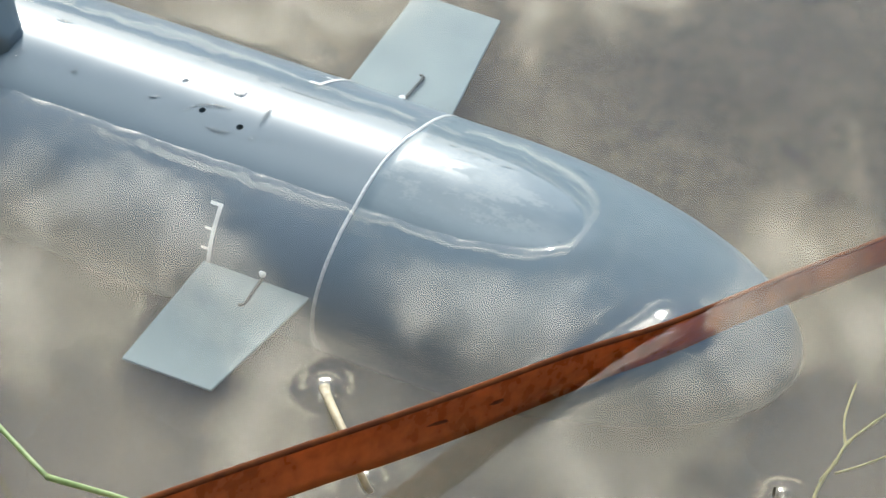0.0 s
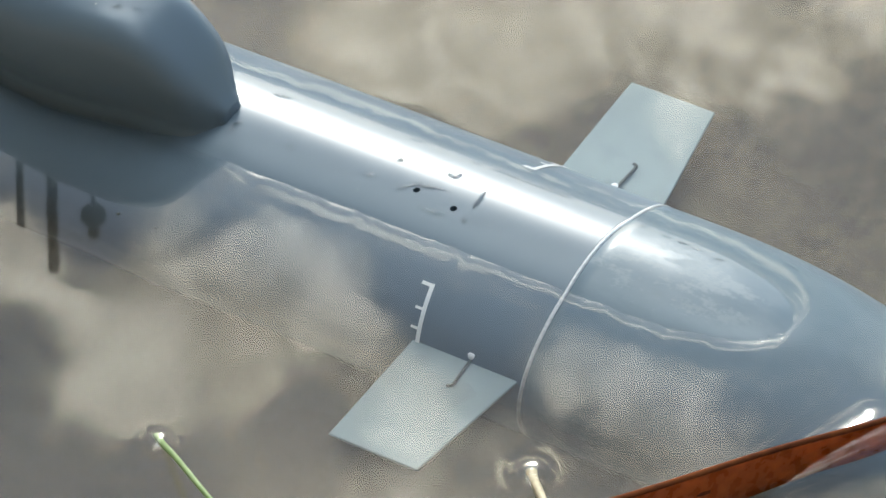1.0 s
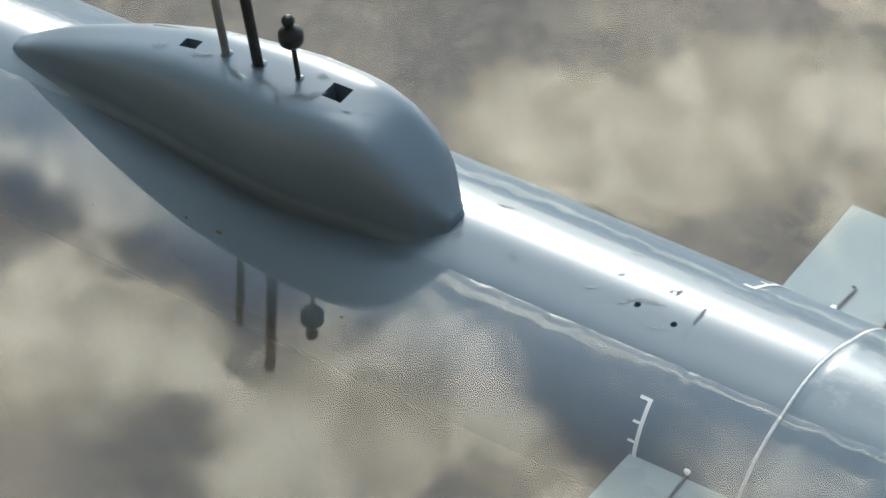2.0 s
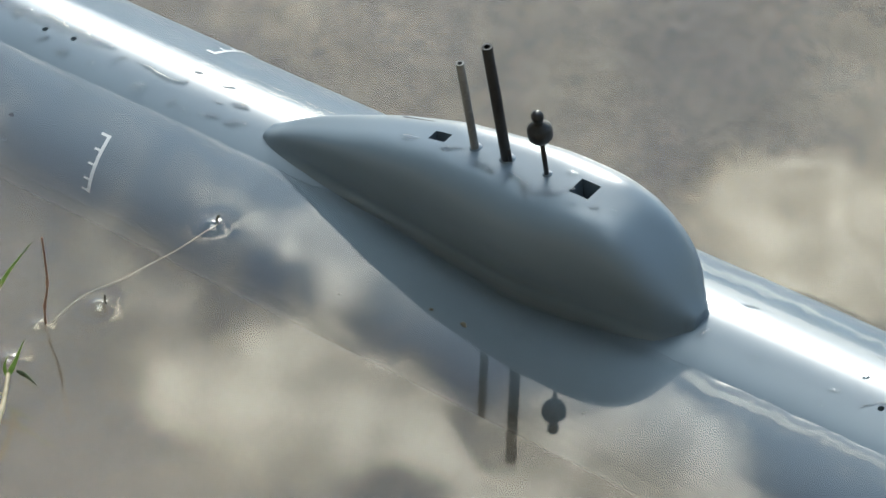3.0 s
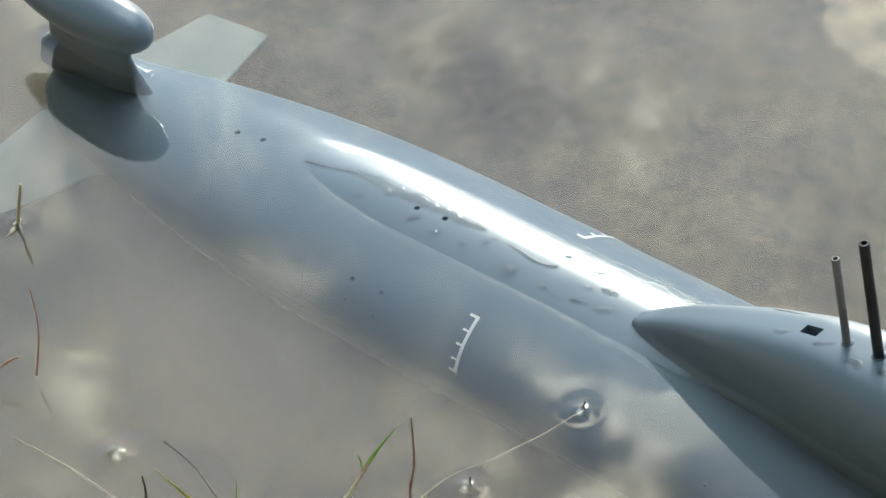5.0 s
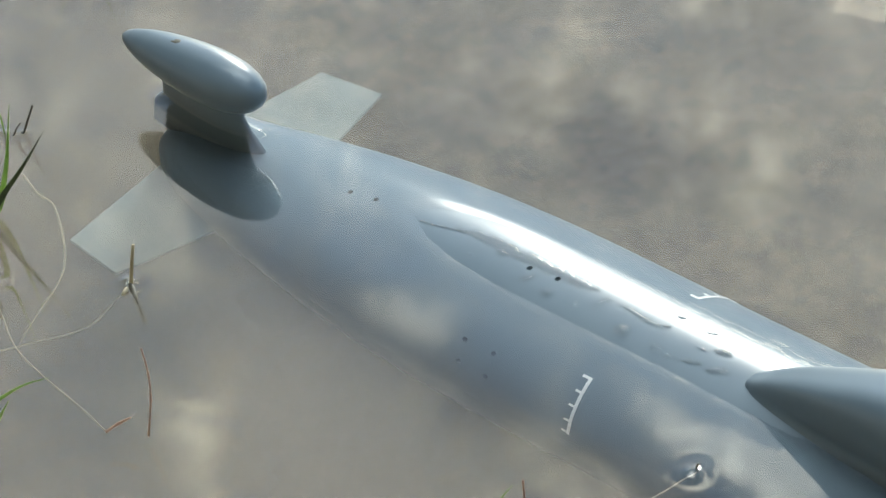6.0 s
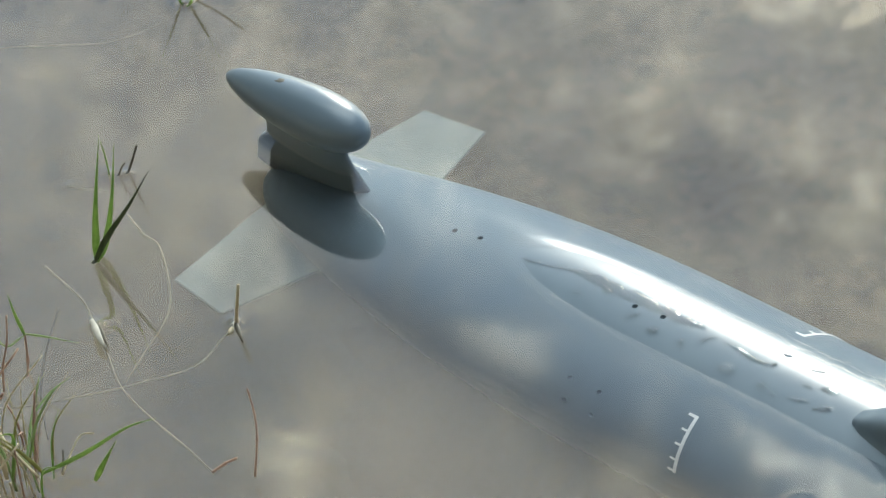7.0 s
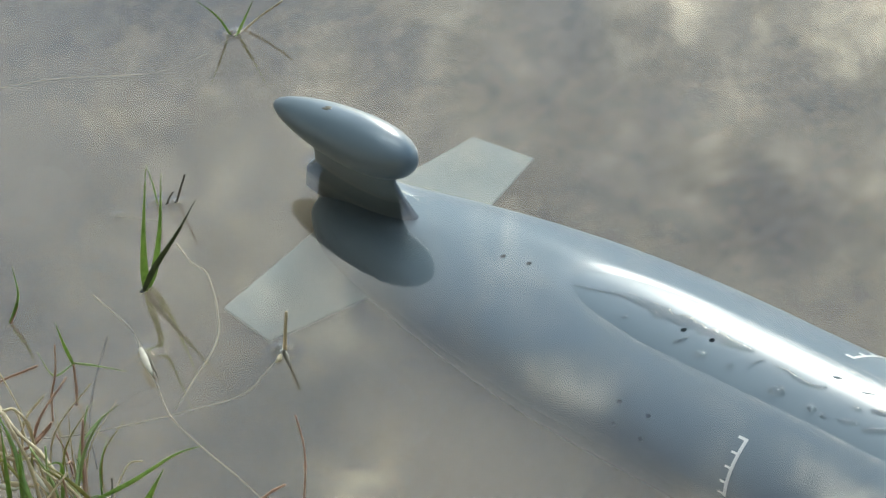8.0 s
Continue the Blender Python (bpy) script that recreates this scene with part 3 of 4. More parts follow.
def hollow_tube(a, b, r, wall):
    bm = bmesh.new()
    a, b = Vector(a), Vector(b)
    way = (b - a).normalized()
    side = way.cross(Vector((1, 0, 0))).normalized()
    up = side.cross(way)
    rings = []
    for q, rad in ((a, r), (b - way * 0.0003, r), (b, r - 0.0002), (b, r - wall), (b - way * 0.012, r - wall)):
        rings.append([bm.verts.new(q + rad * (math.cos(t) * side + math.sin(t) * up)) for t in (2 * math.pi * k / 24 for k in range(24))])
    join_rings(bm, rings)
    finish(bm)
    for e in bm.edges:
        if len(e.link_faces) == 2 and e.calc_face_angle(0) > radians(35):
            e.smooth = False
    return bm


def collar(x, y, z, r):
    bm = lathe([(0, 0.0), (0, r), (0.0008, r * 0.9), (0.0016, r * 0.55), (0.0016, 0.0)], 20)
    bm.transform(Matrix.Translation((x, y, z - 0.0006)) @ Matrix.Rotation(radians(-90), 4, "Y"))
    return bm


def add_masts():
    m = part("mast", hollow_tube((-0.3180, 0, 0.045), (-0.3184, -0.0037, 0.1081), 0.0020, 0.0008), STEEL, submarine, "short hollow grey metal mast")
    part("collar", collar(-0.318, 0, 0.0545, 0.0034), PAINT, m)
    m = part("mast", hollow_tube((-0.2990, 0, 0.046), (-0.2998, -0.0044, 0.1265), 0.0026, 0.0011), BLACK, submarine, "tall hollow black mast")
    part("collar", collar(-0.299, 0, 0.0562, 0.0042), PAINT, m)
    part("clamp", tube([(-0.2965, -0.001, 0.0572), (-0.2966, -0.0013, 0.0640)], 0.0011, 0.0009, seg=8, steps=2), BLACK, m)
    m = part("mast", tube([(-0.2754, 0, 0.046), (-0.2752, -0.0018, 0.0800)], 0.0012, seg=12, steps=2), BLACK, submarine, "thin black mast with a barrel-shaped head")
    part("collar", collar(-0.2754, 0, 0.0577, 0.0026), PAINT, m)
    head = [(0.0, 0.0), (0.0, 0.0028), (0.0012, 0.0045), (0.0030, 0.0058), (0.0062, 0.0060), (0.0082, 0.0058), (0.0092, 0.0050), (0.0108, 0.0030), (0.0118, 0.0022),
            (0.0130, 0.0024), (0.0146, 0.0030), (0.0164, 0.0030), (0.0180, 0.0020), (0.0186, 0.0)]
    bm = lathe(head, 28)
    bm.transform(Matrix.Translation((-0.2751, -0.0020, 0.0795)) @ Matrix.Rotation(radians(-90), 4, "Y") @ Matrix.Rotation(radians(-4), 4, "Z"))
    part("mast_head", bm, BLACK, m, "dark barrel-shaped mast head with a knob")


def slab(corners, thick):
    """A thin plate with rounded edges over four corners."""
    bm = bmesh.new()
    low = [bm.verts.new(Vector(c) - Vector((0, 0, thick / 2))) for c in corners]
    high = [bm.verts.new(Vector(c) + Vector((0, 0, thick / 2))) for c in corners]
    bm.faces.new(low[::-1]), bm.faces.new(high)
    for k in range(4):
        bm.faces.new((low[k], low[(k + 1) % 4], high[(k + 1) % 4], high[k]))
    bmesh.ops.bevel(bm, geom=bm.edges[:], offset=thick * 0.3, segments=2, profile=0.5, affect="EDGES")
    return finish(bm, smooth=False)


def add_planes():
    for s in (-1, 1):
        z = -0.0360
        p = part("bow_plane", slab([(-0.0566, s * 0.058, z), (-0.0018, s * 0.058, z), (-0.0132, s * 0.1290, z), (-0.0580, s * 0.1293, z)], 0.0022), PLANE_PAINT, submarine,
                 "pale grey bow diving plane under water")
        part("hinge_pin", tube([(-0.0272, s * 0.0605, -0.0375), (-0.0272, s * 0.0617, -0.0295)], 0.0019, 0.0016, seg=12, steps=2), MARK_WHITE, p, "small white hinge pin")
        part("link_rod", tube([(-0.0270, s * 0.0625, -0.0340), (-0.0266, s * 0.0710, -0.0338), (-0.0262, s * 0.0790, -0.0340), (-0.0285, s * 0.0805, -0.0342)], 0.0008, seg=8, steps=3), ROD, p, "thin grey link rod")
        z = -0.0750
        part("tail_plane", slab([(-0.8830, s * 0.012, z), (-0.8060, s * 0.018, z), (-0.8276, s * 0.1020, z), (-0.8721, s * 0.0970, z)], 0.0028), PLANE_PAINT, submarine,
             "pale grey tail plane deep under water")


def drop_mesh(seed, ragged):
    """A flat-bottomed bead of water of unit length and width, with an uneven rim."""
    rng = random.Random(seed)
    ph = [rng.uniform(0, 6.28) for _ in range(3)]
    bm = bmesh.new()
    rings = []
    for u, h in ((0.0, 1.0), (0.35, 0.93), (0.65, 0.72), (0.86, 0.42), (0.97, 0.14), (1.0, -0.15)):
        if u == 0.0:
            rings.append([bm.verts.new((0, 0, h))])
            continue
        ring = []
        for k in range(28):
            a = 2 * math.pi * k / 28
            rim = 1 + ragged * (0.5 * math.sin(2 * a + ph[0]) + 0.35 * math.sin(3 * a + ph[1]) + 0.25 * math.sin(5 * a + ph[2]))
            ring.append(bm.verts.new((u * rim * math.cos(a), u * rim * math.sin(a), h)))
        rings.append(ring)
    join_rings(bm, rings)
    return finish(bm)


def add_tail_fin():
    # fin: lens-shaped sections from the hull up to the pod
    bm = bmesh.new()
    rings = []
    for z, fore, aft, half in ((-0.050, -0.795, -0.905, 0.0075), (-0.020, -0.808, -0.898, 0.0070), (0.000, -0.8165, -0.8880, 0.0066), (0.008, -0.8205, -0.8868, 0.0064),
                               (0.014, -0.8195, -0.8880, 0.0070), (0.022, -0.8150, -0.8890, 0.0085), (0.030, -0.814, -0.888, 0.0085)):
        ring = []
        for k in range(40):
            a = 2 * math.pi * k / 40
            u = 0.5 + 0.5 * math.cos(a)
            x = aft + (fore - aft) * u
            y = half * math.sin(a) * (0.55 + 0.6 * u) * (1 if math.sin(a) else 0)
            ring.append(bm.verts.new((x, y, z)))
        rings.append(ring)
    join_rings(bm, rings)
    fin = part("tail_fin", finish(bm), PAINT, submarine, "upright grey tail fin half out of the water")
    rows = [(-0.9095, 0.0)]
    for x, r in ((-0.9085, 0.0022), (-0.906, 0.0042), (-0.900, 0.0068), (-0.890, 0.0097), (-0.878, 0.0122), (-0.865, 0.0141), (-0.852, 0.0153), (-0.840, 0.0159), (-0.828, 0.0157),
                 (-0.818, 0.0146), (-0.810, 0.0126), (-0.804, 0.0098), (-0.800, 0.0065), (-0.7982, 0.0032)):
        rows.append((x, r))
    rows.append((-0.7977, 0.0))
    bm = lathe(rows, 48)
    for v in bm.verts:
        v.co.y -= 0.0048
        v.co.x += 0.0028
        v.co.z = v.co.z * (0.95 if v.co.z > 0 else 1.03) + 0.0342 + 0.02 * (v.co.x + 0.85)
    pod = part("pod", bm, PAINT, fin, "smooth teardrop-shaped grey pod on top of the fin")
    bm = drop_mesh(77, 0.45)
    bm.transform(Matrix.Translation((-0.8594, -0.0048, 0.0474)) @ Matrix.Rotation(radians(-6), 4, "Y") @ Matrix.Diagonal((0.0042, 0.0018, 0.0004, 1)))
    part("worn_spot", bm, DARK_STEM, pod, "small dark worn spot")


def skin(x, a, lift=0.0003):
    """The point on the hull's skin at x and at the angle a (degrees from the top, to port)."""
    r = hull_radius(x) + lift
    return Vector((x, r * math.sin(radians(a)), AXIS_Z + r * math.cos(radians(a))))


def strip(points, width_vec):
    bm = bmesh.new()
    low = [bm.verts.new(p - width_vec * 0.5) for p in points]
    high = [bm.verts.new(p + width_vec * 0.5) for p in points]
    for k in range(len(points) - 1):
        bm.faces.new((low[k], low[k + 1], high[k + 1], high[k]))
    ret = bmesh.ops.extrude_face_region(bm, geom=bm.faces[:])
    for v in [g for g in ret["geom"] if isinstance(g, bmesh.types.BMVert)]:
        d = Vector((0, v.co.y, v.co.z - AXIS_Z)).normalized()
        v.co += d * 0.0002
    return finish(bm, smooth=False)


def add_marks():
    for x0, x1, start, end, ticks in ((-0.0574, -0.0540, 37, 66, (48.5, 58)), (-0.5268, -0.5243, 36, 73, (45, 54, 63.5, 71))):
        along = lambda a: x0 + (x1 - x0) * (a - start) / (end - start)
        for s in (-1, 1):
            m = part("draught_mark", strip([skin(along(a), s * a) for a in np.linspace(start, end, 16)], Vector((0.0020, 0, 0))), MARK_WHITE, submarine, "painted white draught scale")
            for i, a in enumerate((start, *ticks)):
                lenx, wide = (0.0056, 1.6) if i == 0 else (0.0048, 1.3)
                part("tick", strip([skin(along(a) - lenx / 2 + 0.0004, s * b) for b in (a, a + wide)], Vector((lenx, 0, 0))), MARK_WHITE, m)


add_hull()
add_sail()
add_masts()
add_planes()
add_tail_fin()
add_marks()


# ---------------------------------------------------------------- water lying on the deck
def bead(x, y, length, width, height, turn=0.0, ragged=0.2, seed=1):
    bm, height = drop_mesh(seed, ragged), height * 1.1
    bm.transform(Matrix.Rotation(radians(turn), 4, "Z") @ Matrix.Diagonal((length, width, height, 1)))
    r = hull_radius(x)
    for v in bm.verts:
        py = y + v.co.y
        v.co = Vector((x + v.co.x, py, AXIS_Z + math.sqrt(max(hull_radius(x + v.co.x) ** 2 - py * py, 0.0)) + v.co.z))
    flat = height < 0.0006
    ob = thing("water_film" if flat else "water_drop", bm, DROP, "thin ragged film of water lying on the grey deck" if flat else "clear bead of water lying on the grey deck",
               "water film" if flat else "water drop", "water on the deck")
    ob.matrix_world = sub_pose


bead(-0.5335, -0.0087, 0.0046, 0.0034, 0.0016, 8, 0.12, 3)
bead(-0.5102, -0.0090, 0.0030, 0.0024, 0.0012, 0, 0.15, 4)
bead(-0.5665, -0.0076, 0.0020, 0.0020, 0.0010, 20, 0.18, 5)
bead(-0.5855, -0.0088, 0.0042, 0.0019, 0.0010, 12, 0.15, 6)
bead(-0.1563, -0.0050, 0.0016, 0.0013, 0.0009, 0, 0.15, 31)

def film(points, width, seed, height=0.00045):
    """A ragged run of water along points x, y of the deck."""
    rng = random.Random(seed)
    line, height, width = spline([(x, y, 0) for x, y in points], 9), height * 0.6, width * 1.3
    n = len(line) - 1
    bm, rings = bmesh.new(), []
    for i, q in enumerate(line):
        way = (line[min(i + 1, n)] - line[max(i - 1, 0)]).normalized()
        side = Vector((-way.y, way.x, 0))
        end = math.sin(math.pi * min(max(i / n, 0.02), 0.98)) ** 0.45
        wa, wb = (width * end * max(0.12, 0.74 + 0.70 * noise.noise((i * 0.85, seed * 3.1 + k, 0.4))) + 0.0001 for k in (0, 20))
        ring = []
        for u, h in ((-wa, -0.3), (-wa * 0.9, 0.45), (-wa * 0.45, 0.92), (0.0, 1.0), (wb * 0.45, 0.92), (wb * 0.9, 0.45), (wb, -0.3)):
            p = q + side * u
            r = hull_radius(p.x)
            ring.append(bm.verts.new((p.x, p.y, AXIS_Z + math.sqrt(max(r * r - p.y * p.y, 0.0)) + h * height * (0.5 + 0.5 * end))))
        rings.append(ring)
    join_rings(bm, rings)
    ob = thing("water_film", finish(bm), DROP, "ragged film of water lying on the grey deck", "water film", "water on the deck")
    ob.matrix_world = sub_pose


def sail_film(x, y, length, width, height, turn, seed):
    """Water lying on the roof of the sail."""
    bm, height = drop_mesh(seed, 0.55), height * 0.6
    bm.transform(Matrix.Rotation(radians(turn), 4, "Z") @ Matrix.Diagonal((length, width, height, 1)))
    for v in bm.verts:
        px, py = x + v.co.x, y + v.co.y
        w, top = smooth_table(px, SAIL_WIDTH) * 0.985, smooth_table(px, SAIL_TOP)
        v.co = Vector((px, py, -0.014 + (top + 0.014) * max(0.0, 1 - min(1.0, abs(py) / w) ** 3.7) ** (1 / 3.7) + v.co.z))
    flat = height < 0.0003
    ob = thing("water_film" if flat else "water_drop", bm, DROP, "thin film of water lying on the sail roof" if flat else "clear bead of water lying on the sail roof",
               "water film" if flat else "water drop", "water on the deck")
    ob.matrix_world = sub_pose


for k, (x, y, length, width, height, turn) in enumerate(((-0.2680, -0.0110, 0.0060, 0.0030, 0.0003, 20), (-0.2790, -0.0130, 0.0050, 0.0024, 0.0003, -30), (-0.2610, -0.0060, 0.0040, 0.0022, 0.0003, 40),
                                                          (-0.2890, -0.0095, 0.0046, 0.0022, 0.0003, 10), (-0.3060, -0.0100, 0.0060, 0.0026, 0.0003, 0), (-0.3290, -0.0060, 0.0050, 0.0024, 0.0003, 25),
                                                          (-0.2420, -0.0080, 0.0018, 0.0015, 0.0009, 0), (-0.2340, -0.0040, 0.0015, 0.0012, 0.0008, 0), (-0.2660, 0.0060, 0.0038, 0.0016, 0.0003, 0),
                                                          (-0.3550, -0.0050, 0.0060, 0.0020, 0.0003, 5), (-0.2520, -0.0120, 0.0016, 0.0013, 0.0008, 0), (-0.2300, -0.0140, 0.0034, 0.0014, 0.0003, 50))):
    sail_film(x, y, length, width, height, turn, 60 + k)

film([(-0.6866, -0.0019), (-0.6737, -0.0002), (-0.6587, 0.0031)], 0.0010, 1, 0.0005)
film([(-0.6620, 0.0030), (-0.6469, 0.0062), (-0.6308, 0.0060), (-0.6156, 0.0055), (-0.6014, 0.0062), (-0.5874, 0.0068), (-0.5746, 0.0069), (-0.5640, 0.0082)], 0.0042, 2, 0.00022)
film([(-0.5564, -0.0038), (-0.5572, 0.0012), (-0.5540, 0.0060)], 0.0009, 3, 0.0009)
film([(-0.5463, 0.0054), (-0.5369, 0.0051), (-0.5238, 0.0038), (-0.5142, 0.0074)], 0.0013, 4, 0.0008)
film([(-0.5190, 0.0030), (-0.5152, 0.0058), (-0.5158, 0.0084)], 0.0009, 5, 0.0008)
film([(-0.4931, -0.0086), (-0.4880, -0.0072), (-0.4819, -0.0055)], 0.0015, 6, 0.0008)
film([(-0.4776, -0.0078), (-0.4720, -0.0050), (-0.4669, -0.0029)], 0.0023, 7, 0.0009)
film([(-0.4842, 0.0067), (-0.4790, 0.0075), (-0.4739, 0.0071)], 0.0025, 8, 0.0006)
film([(-0.6422, -0.0093), (-0.6381, -0.0072)], 0.0013, 9, 0.0009)
film([(-0.6310, 0.0035), (-0.6270, 0.0016), (-0.6232, 0.0011)], 0.0020, 10, 0.0008)
film([(-0.6037, -0.0096), (-0.5998, -0.0025)], 0.0017, 11, 0.0009)
film([(-0.4990, 0.0152), (-0.4917, 0.0186)], 0.0010, 12, 0.0007)
film([(-0.5038, -0.0097), (-0.4988, -0.0106)], 0.0011, 13, 0.0007)
film([(-0.4929, 0.0032), (-0.4874, 0.0029)], 0.0012, 14, 0.0006)
film([(-0.5190, 0.0172), (-0.5140, 0.0186)], 0.0014, 15, 0.0008)
film([(-0.0980, -0.0068), (-0.0930, -0.0008), (-0.0874, 0.0012), (-0.0785, 0.0030)], 0.0014, 16)
film([(-0.0833, -0.0106), (-0.0758, -0.0111), (-0.0712, -0.0088)], 0.0010, 17)
film([(-0.0612, -0.0009), (-0.0617, 0.0046), (-0.0624, 0.0112)], 0.0012, 18)
film([(-0.0837, 0.0144), (-0.0795, 0.0128), (-0.0788, 0.0171)], 0.0016, 19)
film([(-0.0609, -0.0106), (-0.0610, -0.0077)], 0.0010, 20)
film([(-0.1865, -0.0089), (-0.1871, -0.0040), (-0.1845, -0.0022)], 0.0012, 21)
film([(-0.1166, -0.0053), (-0.1115, -0.0034)], 0.0010, 22)
film([(-0.1086, 0.0099), (-0.1060, 0.0122)], 0.0013, 23)
film([(-0.1850, 0.0240), (-0.1772, 0.0259)], 0.0012, 24, 0.0007)
film([(-0.0508, -0.0072), (-0.0487, -0.0057)], 0.0007, 25)
film([(-0.1144, -0.0153), (-0.1155, -0.0122)], 0.0007, 26)
for k, x in enumerate((-0.1120, -0.0790, -0.0680, -0.0635, -0.0590, -0.0560, -0.0520, -0.0480, -0.0430, -0.0380, -0.0330, 0.0080, 0.0200, 0.0290, 0.0370, 0.0480)):
    y = 0.0300 - max(0.0, x) * 0.09
    film([(x - 0.0022, y), (x + 0.0022, y + 0.0006)], 0.0005, 30 + k, 0.0005)


# ---------------------------------------------------------------- plants in and over the water
def stalk(name, points, radius, mat, label, category, knots=0.0):
    radius *= 1.15 if mat is STRAND else 1.0
    return thing(name, tube(points, radius * 0.82, radius * 0.6, 8, 5, knots), mat, label, category, category + " in the pond")


def leaf(name, points, width, mat, label, category):
    return thing(name, blade(points, width * 0.72), mat, label, category, category + " in the pond")


def reed_leaf():
    """The broad fallen reed leaf: a gutter-shaped ribbon that dips under the surface."""
    line = spline([(0.0040, -0.3440, 0.0560), (0.0329, -0.2868, 0.0450), (0.0706, -0.2125, 0.0300), (0.0971, -0.1611, 0.0190), (0.1182, -0.1156, 0.0085), (0.1382, -0.0749, 0.0), (0.1571, -0.0402, -0.0080), (0.1796, 0.0048, -0.0160), (0.2103, 0.0622, -0.0280), (0.2358, 0.1139, -0.0400), (0.2650, 0.1700, -0.0540)], 5)
    bm = bmesh.new()
    rings = []
    for i, q in enumerate(line):
        way = (line[min(i + 1, len(line) - 1)] - line[max(i - 1, 0)]).normalized()
        side = way.cross(Vector((0.48, -0.86, 0.20))).normalized()
        up = side.cross(way)
        w = 0.0112 * (1 + 0.02 * math.sin(i * 0.9)) * (1.0 if i < len(line) - 6 else (len(line) - i) / 6.0)
        prof = [(-1, 0.0), (-0.6, -0.0011), (0, -0.0017), (0.6, -0.0011), (1, 0.0)]
        ring = [q + side * (s * w) + up * h for s, h in prof] + [q + side * (s * w) + up * (h - 0.0008) for s, h in prof[::-1]]
        rings.append([bm.verts.new(p) for p in ring])
    join_rings(bm, rings)
    ob = thing("reed_leaf", finish(bm), REED, "wet orange-brown reed leaf half sunk beside the bow", "reed leaf")
    view = Vector((0.36, -0.64, 0.68))
    rim = []
    for i, q in enumerate(line[:-7]):
        way = (line[i + 1] - line[max(i - 1, 0)]).normalized()
        rim.append(q + way.cross(Vector((0.48, -0.86, 0.20))).normalized() * -0.0110)
    part("leaf_edge", tube(rim[::3], 0.0015, 0.0012, 8, 2), REED_RIB, ob, "dark curled leaf edge")
    for x, n in ((17, 4.6), (20, 3.6)):
        q = line[x] + view * 0.0004
        bm = drop_mesh(x, 0.3)
        way = (line[x + 1] - line[x]).normalized()
        bm.transform(Matrix.Translation(q - view * 0.0016) @ way.to_track_quat("X", "Z").to_matrix().to_4x4() @ Matrix.Diagonal((0.0011 * n, 0.0010, 0.0003, 1)))
        part("spot", bm, REED_RIB, ob, "dark rotten spot")


reed_leaf()
leaf("grass_blade", [(-0.8696, -0.1469, -0.0040), (-0.8666, -0.1468, 0.0160), (-0.8628, -0.1449, 0.0420), (-0.8568, -0.1409, 0.0780)], 0.0058, GREEN, "green grass blade standing in the water", "grass")
leaf("grass_blade", [(-0.8697, -0.1450, -0.0020), (-0.8666, -0.1397, 0.0120), (-0.8632, -0.1344, 0.0360), (-0.8597, -0.1298, 0.0680)], 0.0054, GREEN, "fresh green grass blade standing in the water", "grass")
leaf("grass_blade", [(-0.8708, -0.1491, -0.0040), (-0.8608, -0.1438, 0.0160), (-0.8454, -0.1365, 0.0400), (-0.8312, -0.1308, 0.0640)], 0.0046, DARK_GREEN, "dark leaning grass blade standing in the water", "grass")
leaf("grass_blade", [(-0.9281, -0.0878, -0.0030), (-0.9254, -0.0907, 0.0150), (-0.9219, -0.0952, 0.0310)], 0.0012, GREEN, "thin green grass blade in open water", "grass")
stalk("stem", [(-0.9244, -0.0851, -0.0030), (-0.9183, -0.0863, 0.0060), (-0.9144, -0.0858, 0.0110)], 0.0007, DARK_STEM, "short dark stem breaking the water", "stem")
stalk("stem", [(-0.9217, -0.0804, -0.0030), (-0.9131, -0.0812, 0.0120), (-0.9070, -0.0814, 0.0230)], 0.0009, DARK_STEM, "short dark stem breaking the water", "stem")
stalk("floating_strand", [(-0.9366, -0.1102, -0.0016), (-0.9249, -0.1044, -0.0016), (-0.9145, -0.0989, -0.0016)], 0.00038, STRAND, "pale dry strand floating on the water", "strand")
stalk("floating_strand", [(-0.8913, -0.1062, -0.0047), (-0.8686, -0.1143, -0.0032), (-0.8535, -0.1166, -0.0015), (-0.8248, -0.1345, -0.0015), (-0.8062, -0.1503, -0.0032), (-0.7950, -0.1674, -0.0042), (-0.7886, -0.1821, -0.0052), (-0.7775, -0.2057, -0.0082)], 0.00045, STRAND, "pale dry strand floating on the water", "strand")
stalk("floating_strand", [(-0.8928, -0.1647, -0.0082), (-0.8496, -0.1742, -0.0052), (-0.8259, -0.1868, -0.0017), (-0.8004, -0.1988, -0.0017), (-0.7726, -0.2131, -0.0018), (-0.7459, -0.2192, -0.0042), (-0.7080, -0.2241, -0.0072), (-0.6848, -0.2279, -0.0102)], 0.00051, STRAND, "long pale strand trailing under the water", "strand")
stalk("floating_strand", [(-0.8380, -0.2813, -0.0082), (-0.8049, -0.2570, -0.0062), (-0.7784, -0.2200, -0.0052), (-0.7690, -0.2012, -0.0062), (-0.7587, -0.1753, -0.0082), (-0.7641, -0.1506, -0.0062), (-0.7647, -0.1405, -0.0022)], 0.00045, STRAND, "long pale strand trailing under the water", "strand")
leaf("curled_leaf", [(-0.8282, -0.1855, 0.0010), (-0.8109, -0.1954, 0.0055), (-0.8014, -0.1997, 0.0050), (-0.8000, -0.1989, 0.0000)], 0.0054, BLEACHED, "curled pale dead leaf on the water", "leaf")
# a dark blade stands in for the dark outline of the curled leaf
leaf("dead_leaf", [(-0.8240, -0.1856, 0.0010), (-0.8080, -0.1938, 0.0035), (-0.7985, -0.1978, 0.0010)], 0.0030, DARK_STEM, "dark blade drawing the outline of the pale leaf", "leaf")
